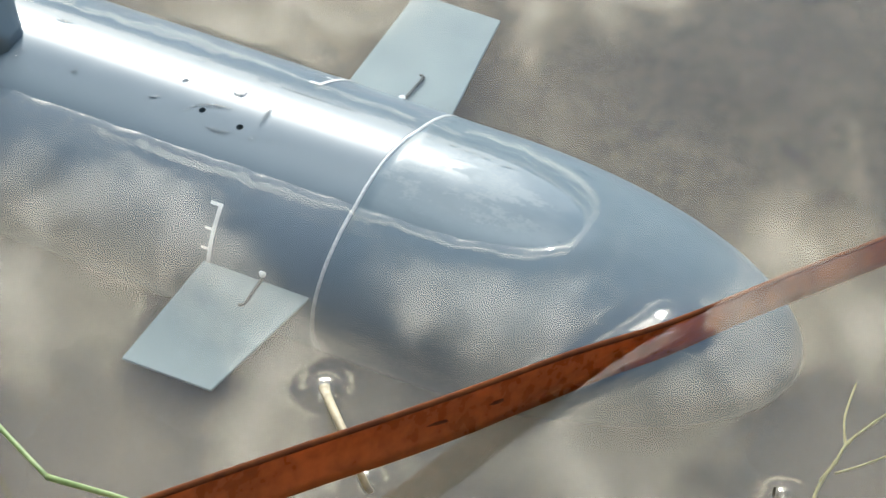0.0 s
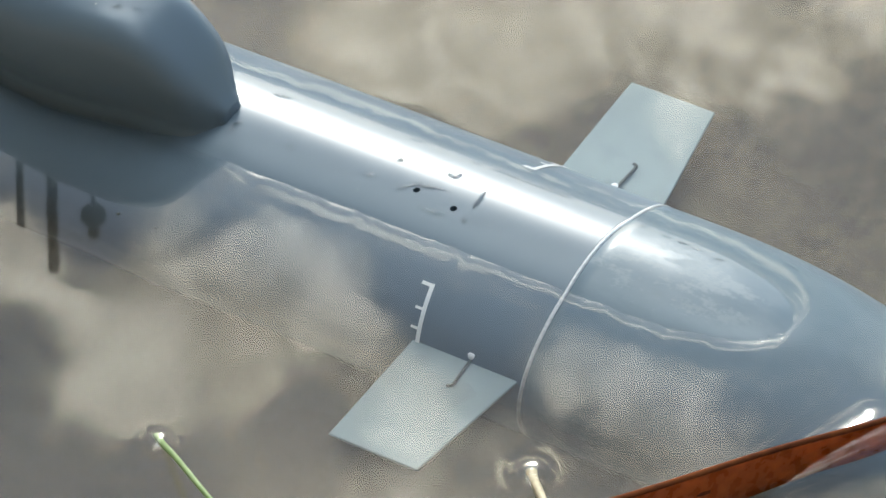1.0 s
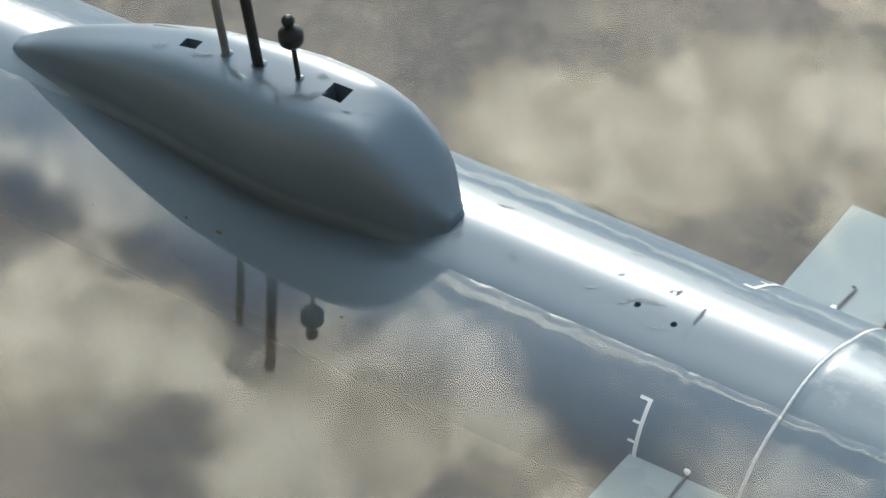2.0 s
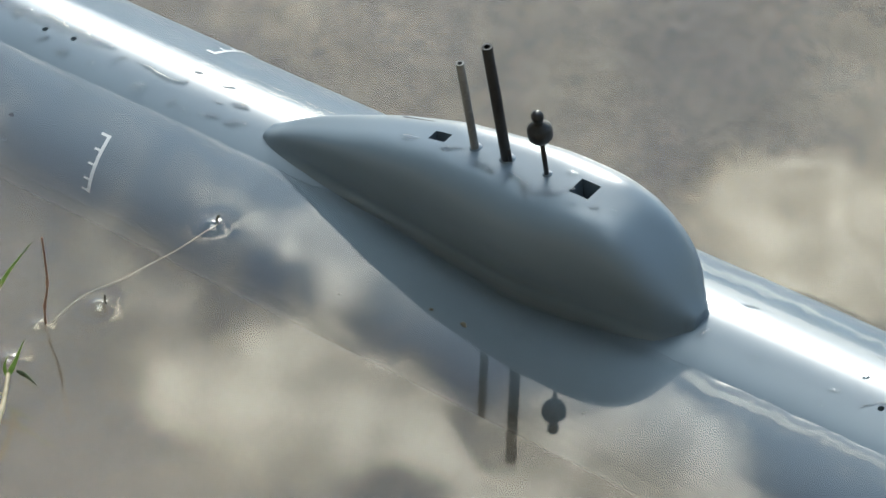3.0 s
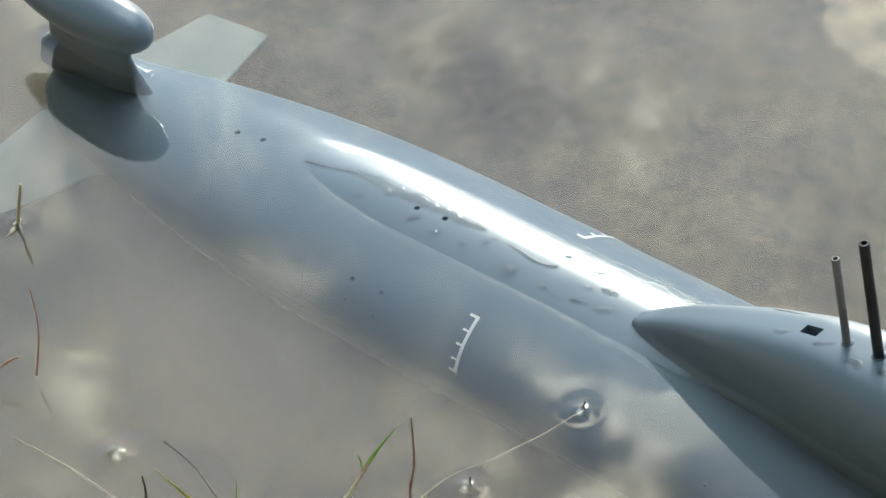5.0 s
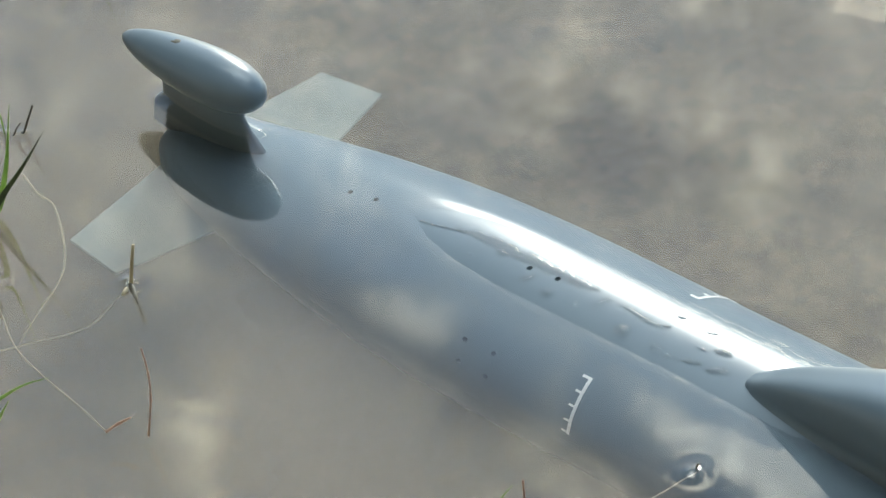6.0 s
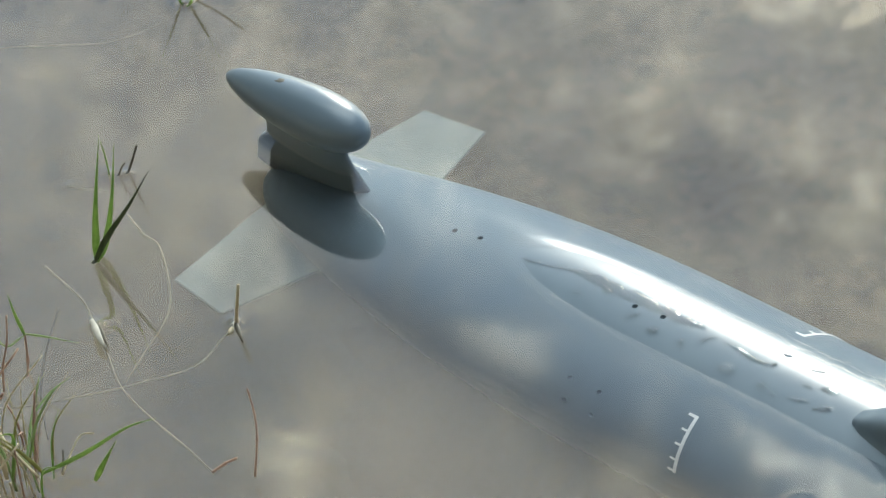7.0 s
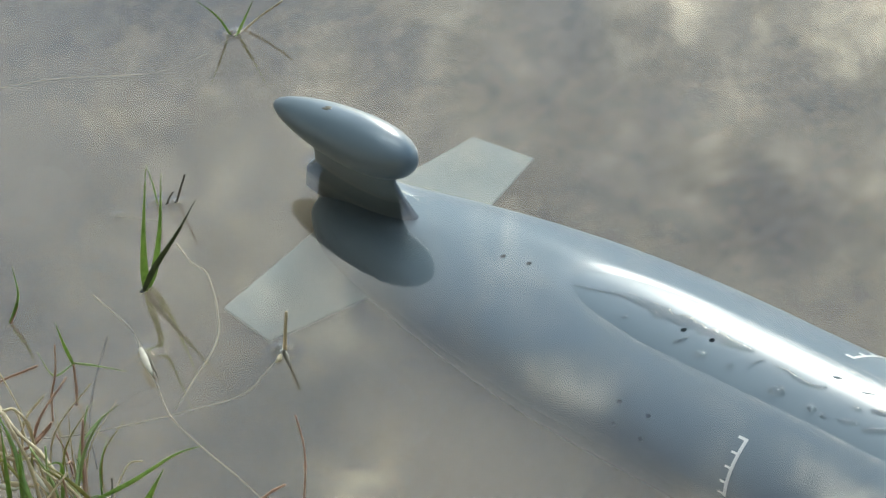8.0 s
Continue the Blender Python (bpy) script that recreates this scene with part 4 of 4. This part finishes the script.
stalk("stem", [(-0.7677, -0.1384, -0.0060), (-0.7623, -0.1395, 0.0120), (-0.7610, -0.1374, 0.0250)], 0.0013, STRAW, "broken straw stub standing in the water", "stem")
leaf("dead_leaf", [(-0.7643, -0.1407, 0.0010), (-0.7562, -0.1453, 0.0000), (-0.7498, -0.1486, -0.0020)], 0.004, DARK_STEM, "small dark dead leaf beside a stub", "leaf")
leaf("dead_leaf", [(-0.7619, -0.1447, 0.0015), (-0.7602, -0.1487, 0.0010), (-0.7616, -0.1497, -0.0010)], 0.0035, STRAW, "small dead leaf beside a stub", "leaf")
leaf("grass_blade", [(-1.0272, 0.0571, -0.0030), (-1.0177, 0.0585, 0.0120), (-1.0058, 0.0585, 0.0300)], 0.0023, GREEN, "green grass blade in open water", "grass")
leaf("grass_blade", [(-1.0299, 0.0568, -0.0030), (-1.0339, 0.0519, 0.0120), (-1.0346, 0.0385, 0.0300)], 0.0019, GREEN, "green grass blade in open water", "grass")
stalk("stem", [(-1.0280, 0.0596, -0.0030), (-1.0183, 0.0706, 0.0080), (-1.0041, 0.0781, 0.0200)], 0.0008, STRAW, "pale dry stem in open water", "stem")
stalk("floating_strand", [(-1.1029, -0.0646, -0.0052), (-1.0793, -0.0365, -0.0032), (-1.0526, -0.0153, -0.0016), (-1.0361, 0.0049, -0.0052), (-1.0305, 0.0305, -0.0082), (-1.0294, 0.0541, -0.0052)], 0.00045, STRAND, "long pale strand lying in the water", "strand")
stalk("stem", [(-0.6562, -0.2244, 0.0040), (-0.6582, -0.2181, 0.0220), (-0.6638, -0.2130, 0.0320), (-0.6701, -0.2101, 0.0430)], 0.00064, RED_STEM, "thin red-brown dead stem", "stem", knots=0.5)
stalk("stem", [(-0.6690, -0.2403, 0.0100), (-0.6660, -0.2338, 0.0130), (-0.6616, -0.2297, 0.0160)], 0.00088, RED_STEM, "bent brown dead stem", "stem", knots=0.5)
leaf("grass_blade", [(-0.7338, -0.2962, 0.0120), (-0.7049, -0.2882, 0.0340), (-0.6861, -0.2736, 0.0500), (-0.6780, -0.2612, 0.0520)], 0.0032, GREEN, "long green grass blade bowed over the water", "grass")
leaf("grass_blade", [(-0.6995, -0.2885, 0.0200), (-0.6903, -0.2877, 0.0350), (-0.6820, -0.2844, 0.0500)], 0.0043, GREEN, "short bright green grass blade", "grass")
stalk("stem", [(-0.8186, -0.2378, -0.0020), (-0.8207, -0.2342, 0.0060), (-0.8234, -0.2311, 0.0200)], 0.00096, RED_STEM, "reddish grass stem standing in the water", "stem", knots=0.4)
leaf("grass_blade", [(-0.8226, -0.2318, 0.0200), (-0.8242, -0.2342, 0.0340), (-0.8243, -0.2363, 0.0480)], 0.0026, GREEN, "green grass blade on a reddish stem", "grass")
leaf("grass_blade", [(-0.8234, -0.2311, 0.0200), (-0.8069, -0.2287, 0.0240), (-0.7896, -0.2219, 0.0240)], 0.0016, PALE_GREEN, "pale grass blade lying level over the water", "grass")
leaf("grass_blade", [(-0.8227, -0.2325, 0.0200), (-0.8233, -0.2445, 0.0200), (-0.8350, -0.2440, 0.0300)], 0.0014, PALE_GREEN, "pale thin grass blade", "grass")
stalk("stem", [(-0.8169, -0.2546, 0.0000), (-0.8202, -0.2500, 0.0120), (-0.8196, -0.2455, 0.0240), (-0.8221, -0.2407, 0.0380)], 0.00072, RED_STEM, "thin brown grass stem on the bank", "stem", knots=0.4)
leaf("grass_blade", [(-0.9045, -0.2125, 0.0000), (-0.8975, -0.2085, 0.0180), (-0.9007, -0.2062, 0.0340)], 0.0022, GREEN, "green grass blade in shallow water", "grass")
stalk("stem", [(-0.9040, -0.2121, 0.0000), (-0.9000, -0.2092, 0.0100), (-0.8988, -0.2075, 0.0180)], 0.00080, RED_STEM, "reddish grass stem on the bank", "stem", knots=0.4)
stalk("stem", [(-0.7637, -0.3054, 0.0000), (-0.7728, -0.3011, 0.0180), (-0.7818, -0.3010, 0.0350), (-0.7924, -0.2993, 0.0450)], 0.0012, STRAW, "dry straw stem on the bank", "stem", knots=0.4)
stalk("stem", [(-0.7836, -0.2893, 0.0200), (-0.7846, -0.2898, 0.0340), (-0.7902, -0.2926, 0.0420), (-0.7892, -0.2997, 0.0460)], 0.0009, STRAW, "bent dry straw on the bank", "stem", knots=0.4)
stalk("stem", [(-0.7931, -0.2837, 0.0140), (-0.7892, -0.2789, 0.0200), (-0.7851, -0.2757, 0.0260)], 0.00104, RED_STEM, "broken brown stem tip on the bank", "stem", knots=0.4)
stalk("stem", [(-0.7462, -0.2921, 0.0000), (-0.7468, -0.2890, 0.0120), (-0.7485, -0.2851, 0.0300), (-0.7482, -0.2810, 0.0480)], 0.00096, RED_STEM, "upright reddish grass stem", "stem", knots=0.4)
leaf("grass_blade", [(-0.7445, -0.2937, 0.0160), (-0.7417, -0.2881, 0.0350), (-0.7376, -0.2781, 0.0500), (-0.7335, -0.2688, 0.0560)], 0.0022, PALE_GREEN, "pale green grass blade", "grass")
leaf("grass_blade", [(-0.7555, -0.2992, 0.0000), (-0.7500, -0.2986, 0.0200), (-0.7461, -0.3012, 0.0340), (-0.7559, -0.3067, 0.0300)], 0.0029, GREEN, "drooping green grass blade", "grass")
leaf("grass_blade", [(-0.7718, -0.3116, 0.0000), (-0.7678, -0.3103, 0.0260), (-0.7677, -0.3101, 0.0400)], 0.0026, GREEN, "green grass blade on the bank", "grass")
leaf("grass_blade", [(-0.7407, -0.2950, 0.0080), (-0.7504, -0.2989, 0.0200), (-0.7562, -0.3058, 0.0300)], 0.0029, YELLOW_GREEN, "yellowing grass blade on the bank", "grass")
leaf("grass_blade", [(-0.7765, -0.3151, 0.0000), (-0.7721, -0.3161, 0.0240), (-0.7666, -0.3165, 0.0600)], 0.0036, GREEN, "broad green grass blade on the bank", "grass")
leaf("dead_leaf", [(-0.7532, -0.3038, 0.0040), (-0.7558, -0.3034, 0.0160), (-0.7639, -0.3053, 0.0240)], 0.004, STRAW, "dead straw-coloured leaf on the bank", "leaf")
leaf("dead_leaf", [(-0.7881, -0.3117, 0.0060), (-0.7755, -0.3095, 0.0120), (-0.7712, -0.3022, 0.0080)], 0.005, STRAW, "dead straw-coloured leaf on the bank", "leaf")
stalk("stem", [(-0.7652, -0.3008, 0.0000), (-0.7601, -0.3005, 0.0200), (-0.7604, -0.2981, 0.0360)], 0.0007, PALE_GREEN, "thin green grass stem", "stem")
leaf("grass_blade", [(-0.7558, -0.2944, 0.0040), (-0.7545, -0.2963, 0.0200), (-0.7504, -0.2955, 0.0320)], 0.0018, GREEN, "small green grass blade", "grass")
leaf("grass_blade", [(-0.7908, -0.3064, 0.0200), (-0.7790, -0.3062, 0.0140), (-0.7645, -0.3088, 0.0060)], 0.0022, YELLOW_GREEN, "yellow-green grass blade lying on the bank", "grass")
stalk("stem", [(-0.4444, -0.2590, 0.0060), (-0.4469, -0.2453, 0.0140), (-0.4443, -0.2197, 0.0300), (-0.4440, -0.2059, 0.0400)], 0.0014, STRAW, "dry straw stem with a green tip", "stem", knots=0.4)
leaf("grass_blade", [(-0.4443, -0.2065, 0.0390), (-0.4399, -0.1999, 0.0500), (-0.4325, -0.1910, 0.0635)], 0.0026, GREEN, "green grass blade on a dry straw", "grass")
leaf("grass_blade", [(-0.4445, -0.2067, 0.0390), (-0.4467, -0.2057, 0.0440), (-0.4481, -0.2067, 0.0480)], 0.0016, PALE_GREEN, "small pale green blade on a dry straw", "grass")
leaf("dead_leaf", [(-0.4451, -0.2077, 0.0380), (-0.4414, -0.2070, 0.0430), (-0.4401, -0.2056, 0.0460)], 0.003, STRAW, "dry leaf sheath on a straw", "leaf")
stalk("stem", [(-0.4439, -0.2209, 0.0300), (-0.4456, -0.2284, 0.0200), (-0.4431, -0.2409, 0.0060)], 0.0006, STRAW, "thin dry side shoot", "stem")
stalk("stem", [(-0.4494, -0.1745, -0.0060), (-0.4444, -0.1777, 0.0120), (-0.4408, -0.1773, 0.0270), (-0.4383, -0.1789, 0.0560)], 0.00080, RED_STEM, "thin red grass stem standing in the water", "stem", knots=0.6)
stalk("stem", [(-0.3954, -0.2885, 0.0060), (-0.4006, -0.2643, 0.0080), (-0.4108, -0.2432, 0.0100), (-0.4242, -0.2238, 0.0120)], 0.0017, STRAW, "knotted straw stem lying over the water", "stem", knots=0.35)
leaf("grass_blade", [(-0.4251, -0.2240, 0.0100), (-0.4238, -0.2194, 0.0160), (-0.4239, -0.2119, 0.0240)], 0.0036, GREEN, "short bright green grass blade", "grass")
leaf("grass_blade", [(-0.4263, -0.2238, 0.0100), (-0.4272, -0.2228, 0.0150), (-0.4258, -0.2212, 0.0200)], 0.0022, GREEN, "short bright green grass blade", "grass")
leaf("dead_leaf", [(-0.4307, -0.2128, 0.0030), (-0.4249, -0.2122, 0.0020), (-0.4167, -0.2138, 0.0010)], 0.003, DARK_GREEN, "small dark leaf on the water", "leaf")
stalk("stem", [(-0.4478, -0.2445, 0.0130), (-0.4370, -0.2372, 0.0160), (-0.4297, -0.2351, 0.0120), (-0.4209, -0.2329, 0.0080)], 0.0009, STRAW, "bent thin straw over the water", "stem", knots=0.3)
stalk("stem", [(-0.4355, -0.1475, -0.0050), (-0.4333, -0.1496, 0.0020), (-0.4322, -0.1502, 0.0060)], 0.0008, DARK_STEM, "tip of a dark stem just breaking the water", "stem")
stalk("stem", [(-0.4325, -0.0703, -0.0060), (-0.4304, -0.0725, 0.0010), (-0.4275, -0.0739, 0.0060)], 0.0009, DARK_STEM, "tip of a dark stem just breaking the water", "stem")
stalk("floating_strand", [(-0.4455, -0.1735, -0.0032), (-0.4464, -0.1613, -0.0017), (-0.4455, -0.1484, -0.0016), (-0.4397, -0.1309, -0.0018), (-0.4378, -0.1150, -0.0042), (-0.4358, -0.0931, -0.0082), (-0.4335, -0.0708, -0.0072)], 0.00051, STRAND, "pale strand lying in the water", "strand")
stalk("floating_strand", [(-0.6325, -0.2610, -0.0016), (-0.6151, -0.2602, -0.0016), (-0.5869, -0.2600, -0.0016), (-0.5400, -0.2633, -0.0017), (-0.5244, -0.2635, -0.0022)], 0.00058, STRAND, "pale strand lying on the water", "strand")
leaf("grass_blade", [(-0.5060, -0.2473, 0.0040), (-0.5154, -0.2515, 0.0140), (-0.5260, -0.2548, 0.0220), (-0.5361, -0.2556, 0.0260)], 0.0023, YELLOW_GREEN, "yellow-green grass blade reaching over the water", "grass")
leaf("grass_blade", [(-0.4957, -0.2418, 0.0040), (-0.4964, -0.2402, 0.0180), (-0.4960, -0.2395, 0.0300)], 0.0016, GREEN, "thin upright green grass blade", "grass")
stalk("stem", [(-0.5496, -0.2517, -0.0040), (-0.5489, -0.2517, 0.0040), (-0.5494, -0.2522, 0.0120)], 0.0008, DARK_STEM, "short dark stem breaking the water", "stem")
leaf("grass_blade", [(-0.4921, -0.2504, 0.0040), (-0.4810, -0.2431, 0.0100), (-0.4738, -0.2370, 0.0120)], 0.0014, GREEN, "thin green grass blade over the water", "grass")
stalk("stem", [(-0.4917, -0.2544, 0.0000), (-0.4909, -0.2503, 0.0080), (-0.4879, -0.2472, 0.0160)], 0.00080, RED_STEM, "reddish grass stem on the bank", "stem", knots=0.4)
stalk("stem", [(-0.4903, -0.2509, 0.0080), (-0.4820, -0.2418, 0.0120), (-0.4769, -0.2394, 0.0120)], 0.0007, STRAW, "thin straw side shoot", "stem")
stalk("stem", [(-0.5168, -0.2756, 0.0120), (-0.4884, -0.2684, 0.0120), (-0.4693, -0.2654, 0.0100), (-0.4490, -0.2665, 0.0040)], 0.0008, STRAW, "long dry straw lying over the water", "stem", knots=0.3)
stalk("stem", [(-0.4763, -0.2736, 0.0080), (-0.4630, -0.2607, 0.0100), (-0.4489, -0.2468, 0.0120)], 0.0007, STRAW, "thin dry straw lying over the water", "stem")
stalk("stem", [(-0.4814, -0.2685, 0.0040), (-0.4840, -0.2608, 0.0060), (-0.4702, -0.2494, 0.0120)], 0.0007, STRAW, "thin bent straw over the water", "stem")
stalk("stem", [(-0.1047, -0.1903, -0.0040), (-0.0827, -0.2057, 0.0080), (-0.0479, -0.2296, 0.0220), (-0.0066, -0.2543, 0.0340)], 0.0017, PALE_GREEN, "pale green bent stalk leaning out of the water", "stem")
stalk("stem", [(-0.0073, -0.2539, 0.0340), (0.0142, -0.2585, 0.0420), (0.0389, -0.2646, 0.0520), (0.0742, -0.2758, 0.0650)], 0.0017, PALE_GREEN, "pale green bent stalk leaning out of the water", "stem")
stalk("stem", [(0.0444, -0.1308, -0.0040), (0.0588, -0.1470, 0.0060), (0.0733, -0.1613, 0.0090), (0.0871, -0.1730, 0.0040), (0.0911, -0.1738, -0.0040)], 0.0024, STRAW, "pale broken straw arching out of the water", "stem")
stalk("sunken_twig", [(0.2525, -0.1025, -0.0060), (0.2508, -0.0871, -0.0040), (0.2519, -0.0773, -0.0020), (0.2516, -0.0649, -0.0020), (0.2563, -0.0506, -0.0010), (0.2627, -0.0347, -0.0010)], 0.0010, TWIG, "pale yellowish twig under the water", "twig", knots=0.5)
stalk("sunken_twig", [(0.2512, -0.0662, -0.0030), (0.2445, -0.0530, -0.0060), (0.2406, -0.0412, -0.0100), (0.2370, -0.0253, -0.0140)], 0.0007, TWIG, "pale yellowish side twig under the water", "twig")
stalk("sunken_twig", [(0.2544, -0.0825, -0.0020), (0.2610, -0.0742, -0.0030), (0.2715, -0.0590, -0.0040)], 0.0008, TWIG, "pale yellowish side twig under the water", "twig")
stalk("stem", [(0.2372, -0.1031, -0.0050), (0.2383, -0.1053, 0.0020), (0.2393, -0.1064, 0.0060)], 0.0009, DARK_STEM, "tip of a dark stem just breaking the water", "stem")
# a long dark patch lying under the water off the bow
leaf("sunken_patch", [(0.2113, -0.1119, -0.0260), (0.2406, -0.0945, -0.0260), (0.2765, -0.0752, -0.0260)], 0.012, SUNKEN, "dark flat patch under the surface", "leaf")

stalk("stem", [(-0.8108, -0.2888, 0.0340), (-0.7884, -0.2948, 0.0300), (-0.7708, -0.2954, 0.0260), (-0.7504, -0.2989, 0.0200), (-0.7331, -0.2985, 0.0120)], 0.0012, STRAW, "pinkish dry straw leaning over the bank", "stem", knots=0.4)
stalk("stem", [(-0.8027, -0.2905, 0.0340), (-0.7959, -0.2881, 0.0360), (-0.7811, -0.2944, 0.0260), (-0.7664, -0.2949, 0.0200), (-0.7584, -0.2977, 0.0120)], 0.0008, STRAW, "bent pale straw on the bank", "stem", knots=0.4)
stalk("stem", [(-0.7884, -0.2745, 0.0220), (-0.7902, -0.2848, 0.0160), (-0.8009, -0.2898, 0.0080)], 0.0011, RED_STEM, "broken brown stem on the bank", "stem", knots=0.4)
leaf("grass_blade", [(-0.7326, -0.2952, 0.0120), (-0.7377, -0.2984, 0.0200), (-0.7474, -0.3007, 0.0260), (-0.7591, -0.3034, 0.0300)], 0.003, YELLOW_GREEN, "yellow-green grass blade on the bank", "grass")
leaf("grass_blade", [(-0.7573, -0.3137, 0.0100), (-0.7689, -0.3097, 0.0180), (-0.7876, -0.2996, 0.0280), (-0.8031, -0.2949, 0.0340)], 0.0042, GREEN, "broad green grass blade on the bank", "grass")
stalk("stem", [(-0.7475, -0.2905, 0.0020), (-0.7522, -0.2841, 0.0100), (-0.7597, -0.2771, 0.0200), (-0.7657, -0.2699, 0.0320)], 0.0009, RED_STEM, "upright red grass stem on the bank", "stem", knots=0.4)
leaf("grass_blade", [(-0.7511, -0.2937, 0.0040), (-0.7645, -0.2750, 0.0200), (-0.7709, -0.2641, 0.0300), (-0.7729, -0.2604, 0.0340)], 0.0022, PALE_GREEN, "pale upright grass blade on the bank", "grass")
leaf("grass_blade", [(-0.7652, -0.2755, 0.0200), (-0.7666, -0.2600, 0.0260), (-0.7640, -0.2483, 0.0300)], 0.0018, PALE_GREEN, "pale grass blade leaning over the water", "grass")
leaf("dead_leaf", [(-0.7775, -0.2982, 0.0140), (-0.7649, -0.3016, 0.0120), (-0.7548, -0.3023, 0.0080)], 0.004, BLEACHED, "curled bleached leaf on the bank", "leaf")
leaf("dead_leaf", [(-0.7834, -0.3155, 0.0120), (-0.7743, -0.3133, 0.0120), (-0.7735, -0.3071, 0.0100)], 0.0036, BLEACHED, "curled bleached leaf on the bank", "leaf")
leaf("dead_leaf", [(-0.8026, -0.2996, 0.0140), (-0.7865, -0.2996, 0.0160), (-0.7822, -0.2908, 0.0180)], 0.003, STRAW, "dead straw-coloured leaf on the bank", "leaf")
leaf("grass_blade", [(-0.7696, -0.3106, 0.0040), (-0.7828, -0.2997, 0.0160), (-0.7914, -0.2934, 0.0260)], 0.0028, GREEN, "green grass blade on the bank", "grass")
leaf("grass_blade", [(-0.7579, -0.3017, 0.0040), (-0.7705, -0.2929, 0.0140), (-0.7757, -0.2879, 0.0220)], 0.002, PALE_GREEN, "pale green grass blade on the bank", "grass")
stalk("stem", [(-0.7363, -0.2821, 0.0020), (-0.7405, -0.2774, 0.0060), (-0.7430, -0.2748, 0.0100)], 0.0008, DARK_STEM, "short dark stub on the bank", "stem", knots=0.4)
stalk("stem", [(-0.7343, -0.2837, 0.0040), (-0.7396, -0.2667, 0.0140), (-0.7343, -0.2607, 0.0160)], 0.0006, STRAW, "thin bent straw over the water", "stem", knots=0.4)
stalk("sunken_twig", [(-0.8578, -0.1846, -0.0100), (-0.8418, -0.2041, -0.0120), (-0.8252, -0.2227, -0.0120), (-0.8043, -0.2415, -0.0140), (-0.7766, -0.2603, -0.0160)], 0.0007, SUNKEN, "dark twig sunk in the murky water", "twig", knots=0.2)
stalk("sunken_twig", [(-0.5790, -0.2122, -0.0120), (-0.5554, -0.2160, -0.0120), (-0.5360, -0.2225, -0.0140), (-0.5215, -0.2277, -0.0160)], 0.0009, SUNKEN, "dark twig sunk in the murky water", "twig", knots=0.3)
stalk("stem", [(-0.4321, -0.2915, 0.0040), (-0.4364, -0.2752, 0.0100), (-0.4460, -0.2561, 0.0062)], 0.0014, STRAW, "dry straw base at the water's edge", "stem", knots=0.4)

def bank_growth():
    """The thin straws and blades that crowd the water's edge near the stern."""
    rng = random.Random(11)
    kinds = [(STRAW, "thin dry straw on the bank", "stalk"), (YELLOW_GREEN, "thin yellowing grass blade on the bank", "leaf"), (RED_STEM, "thin red-brown stem on the bank", "stalk"),
             (STRAW, "thin pale straw on the bank", "stalk"), (GREEN, "short green grass blade on the bank", "leaf"), (STRAW, "short dead grass blade on the bank", "leaf"), (PALE_GREEN, "pale green grass stem on the bank", "stalk")]
    for k in range(78):
        x, y = rng.uniform(-0.875, -0.735), rng.uniform(-0.345, -0.272)
        if (x + 0.735) * 0.45 + (y + 0.272) > -0.010:
            continue
        mat, label, shape = kinds[k % 7]
        h, lean, turn = rng.uniform(0.018, 0.050), rng.uniform(0.1, 0.9), rng.uniform(0, 6.28)
        dx, dy = lean * h * math.cos(turn), lean * h * math.sin(turn)
        pts = [(x, y, -0.012), (x + dx * 0.25, y + dy * 0.25, h * 0.45), (x + dx, y + dy, h * rng.uniform(0.8, 1.0))]
        if shape == "leaf":
            leaf("grass_blade", pts, rng.uniform(0.0009, 0.0018), mat, label, "grass")
        else:
            stalk("stem", pts, rng.uniform(0.0005, 0.0010), mat, label, "stem", 0.4)


bank_growth()


def specks():
    """Dark crumbs of rotten leaf afloat beside the sail."""
    for k, (x, y, r) in enumerate(((-0.3465, -0.0813, 0.0006), (-0.3035, -0.0654, 0.0008), (-0.2841, -0.0655, 0.0013), (-0.2004, -0.0836, 0.0006), (-0.1804, -0.0832, 0.0005))):
        bm = drop_mesh(90 + k, 0.35)
        bm.transform(Matrix.Translation((x, y, 0.0002)) @ Matrix.Diagonal((r * 1.3, r, r, 1)))
        thing("leaf_crumb", bm, DARK_STEM, "tiny dark crumb of rotten leaf afloat", "leaf crumb", "crumbs on the water")


specks()
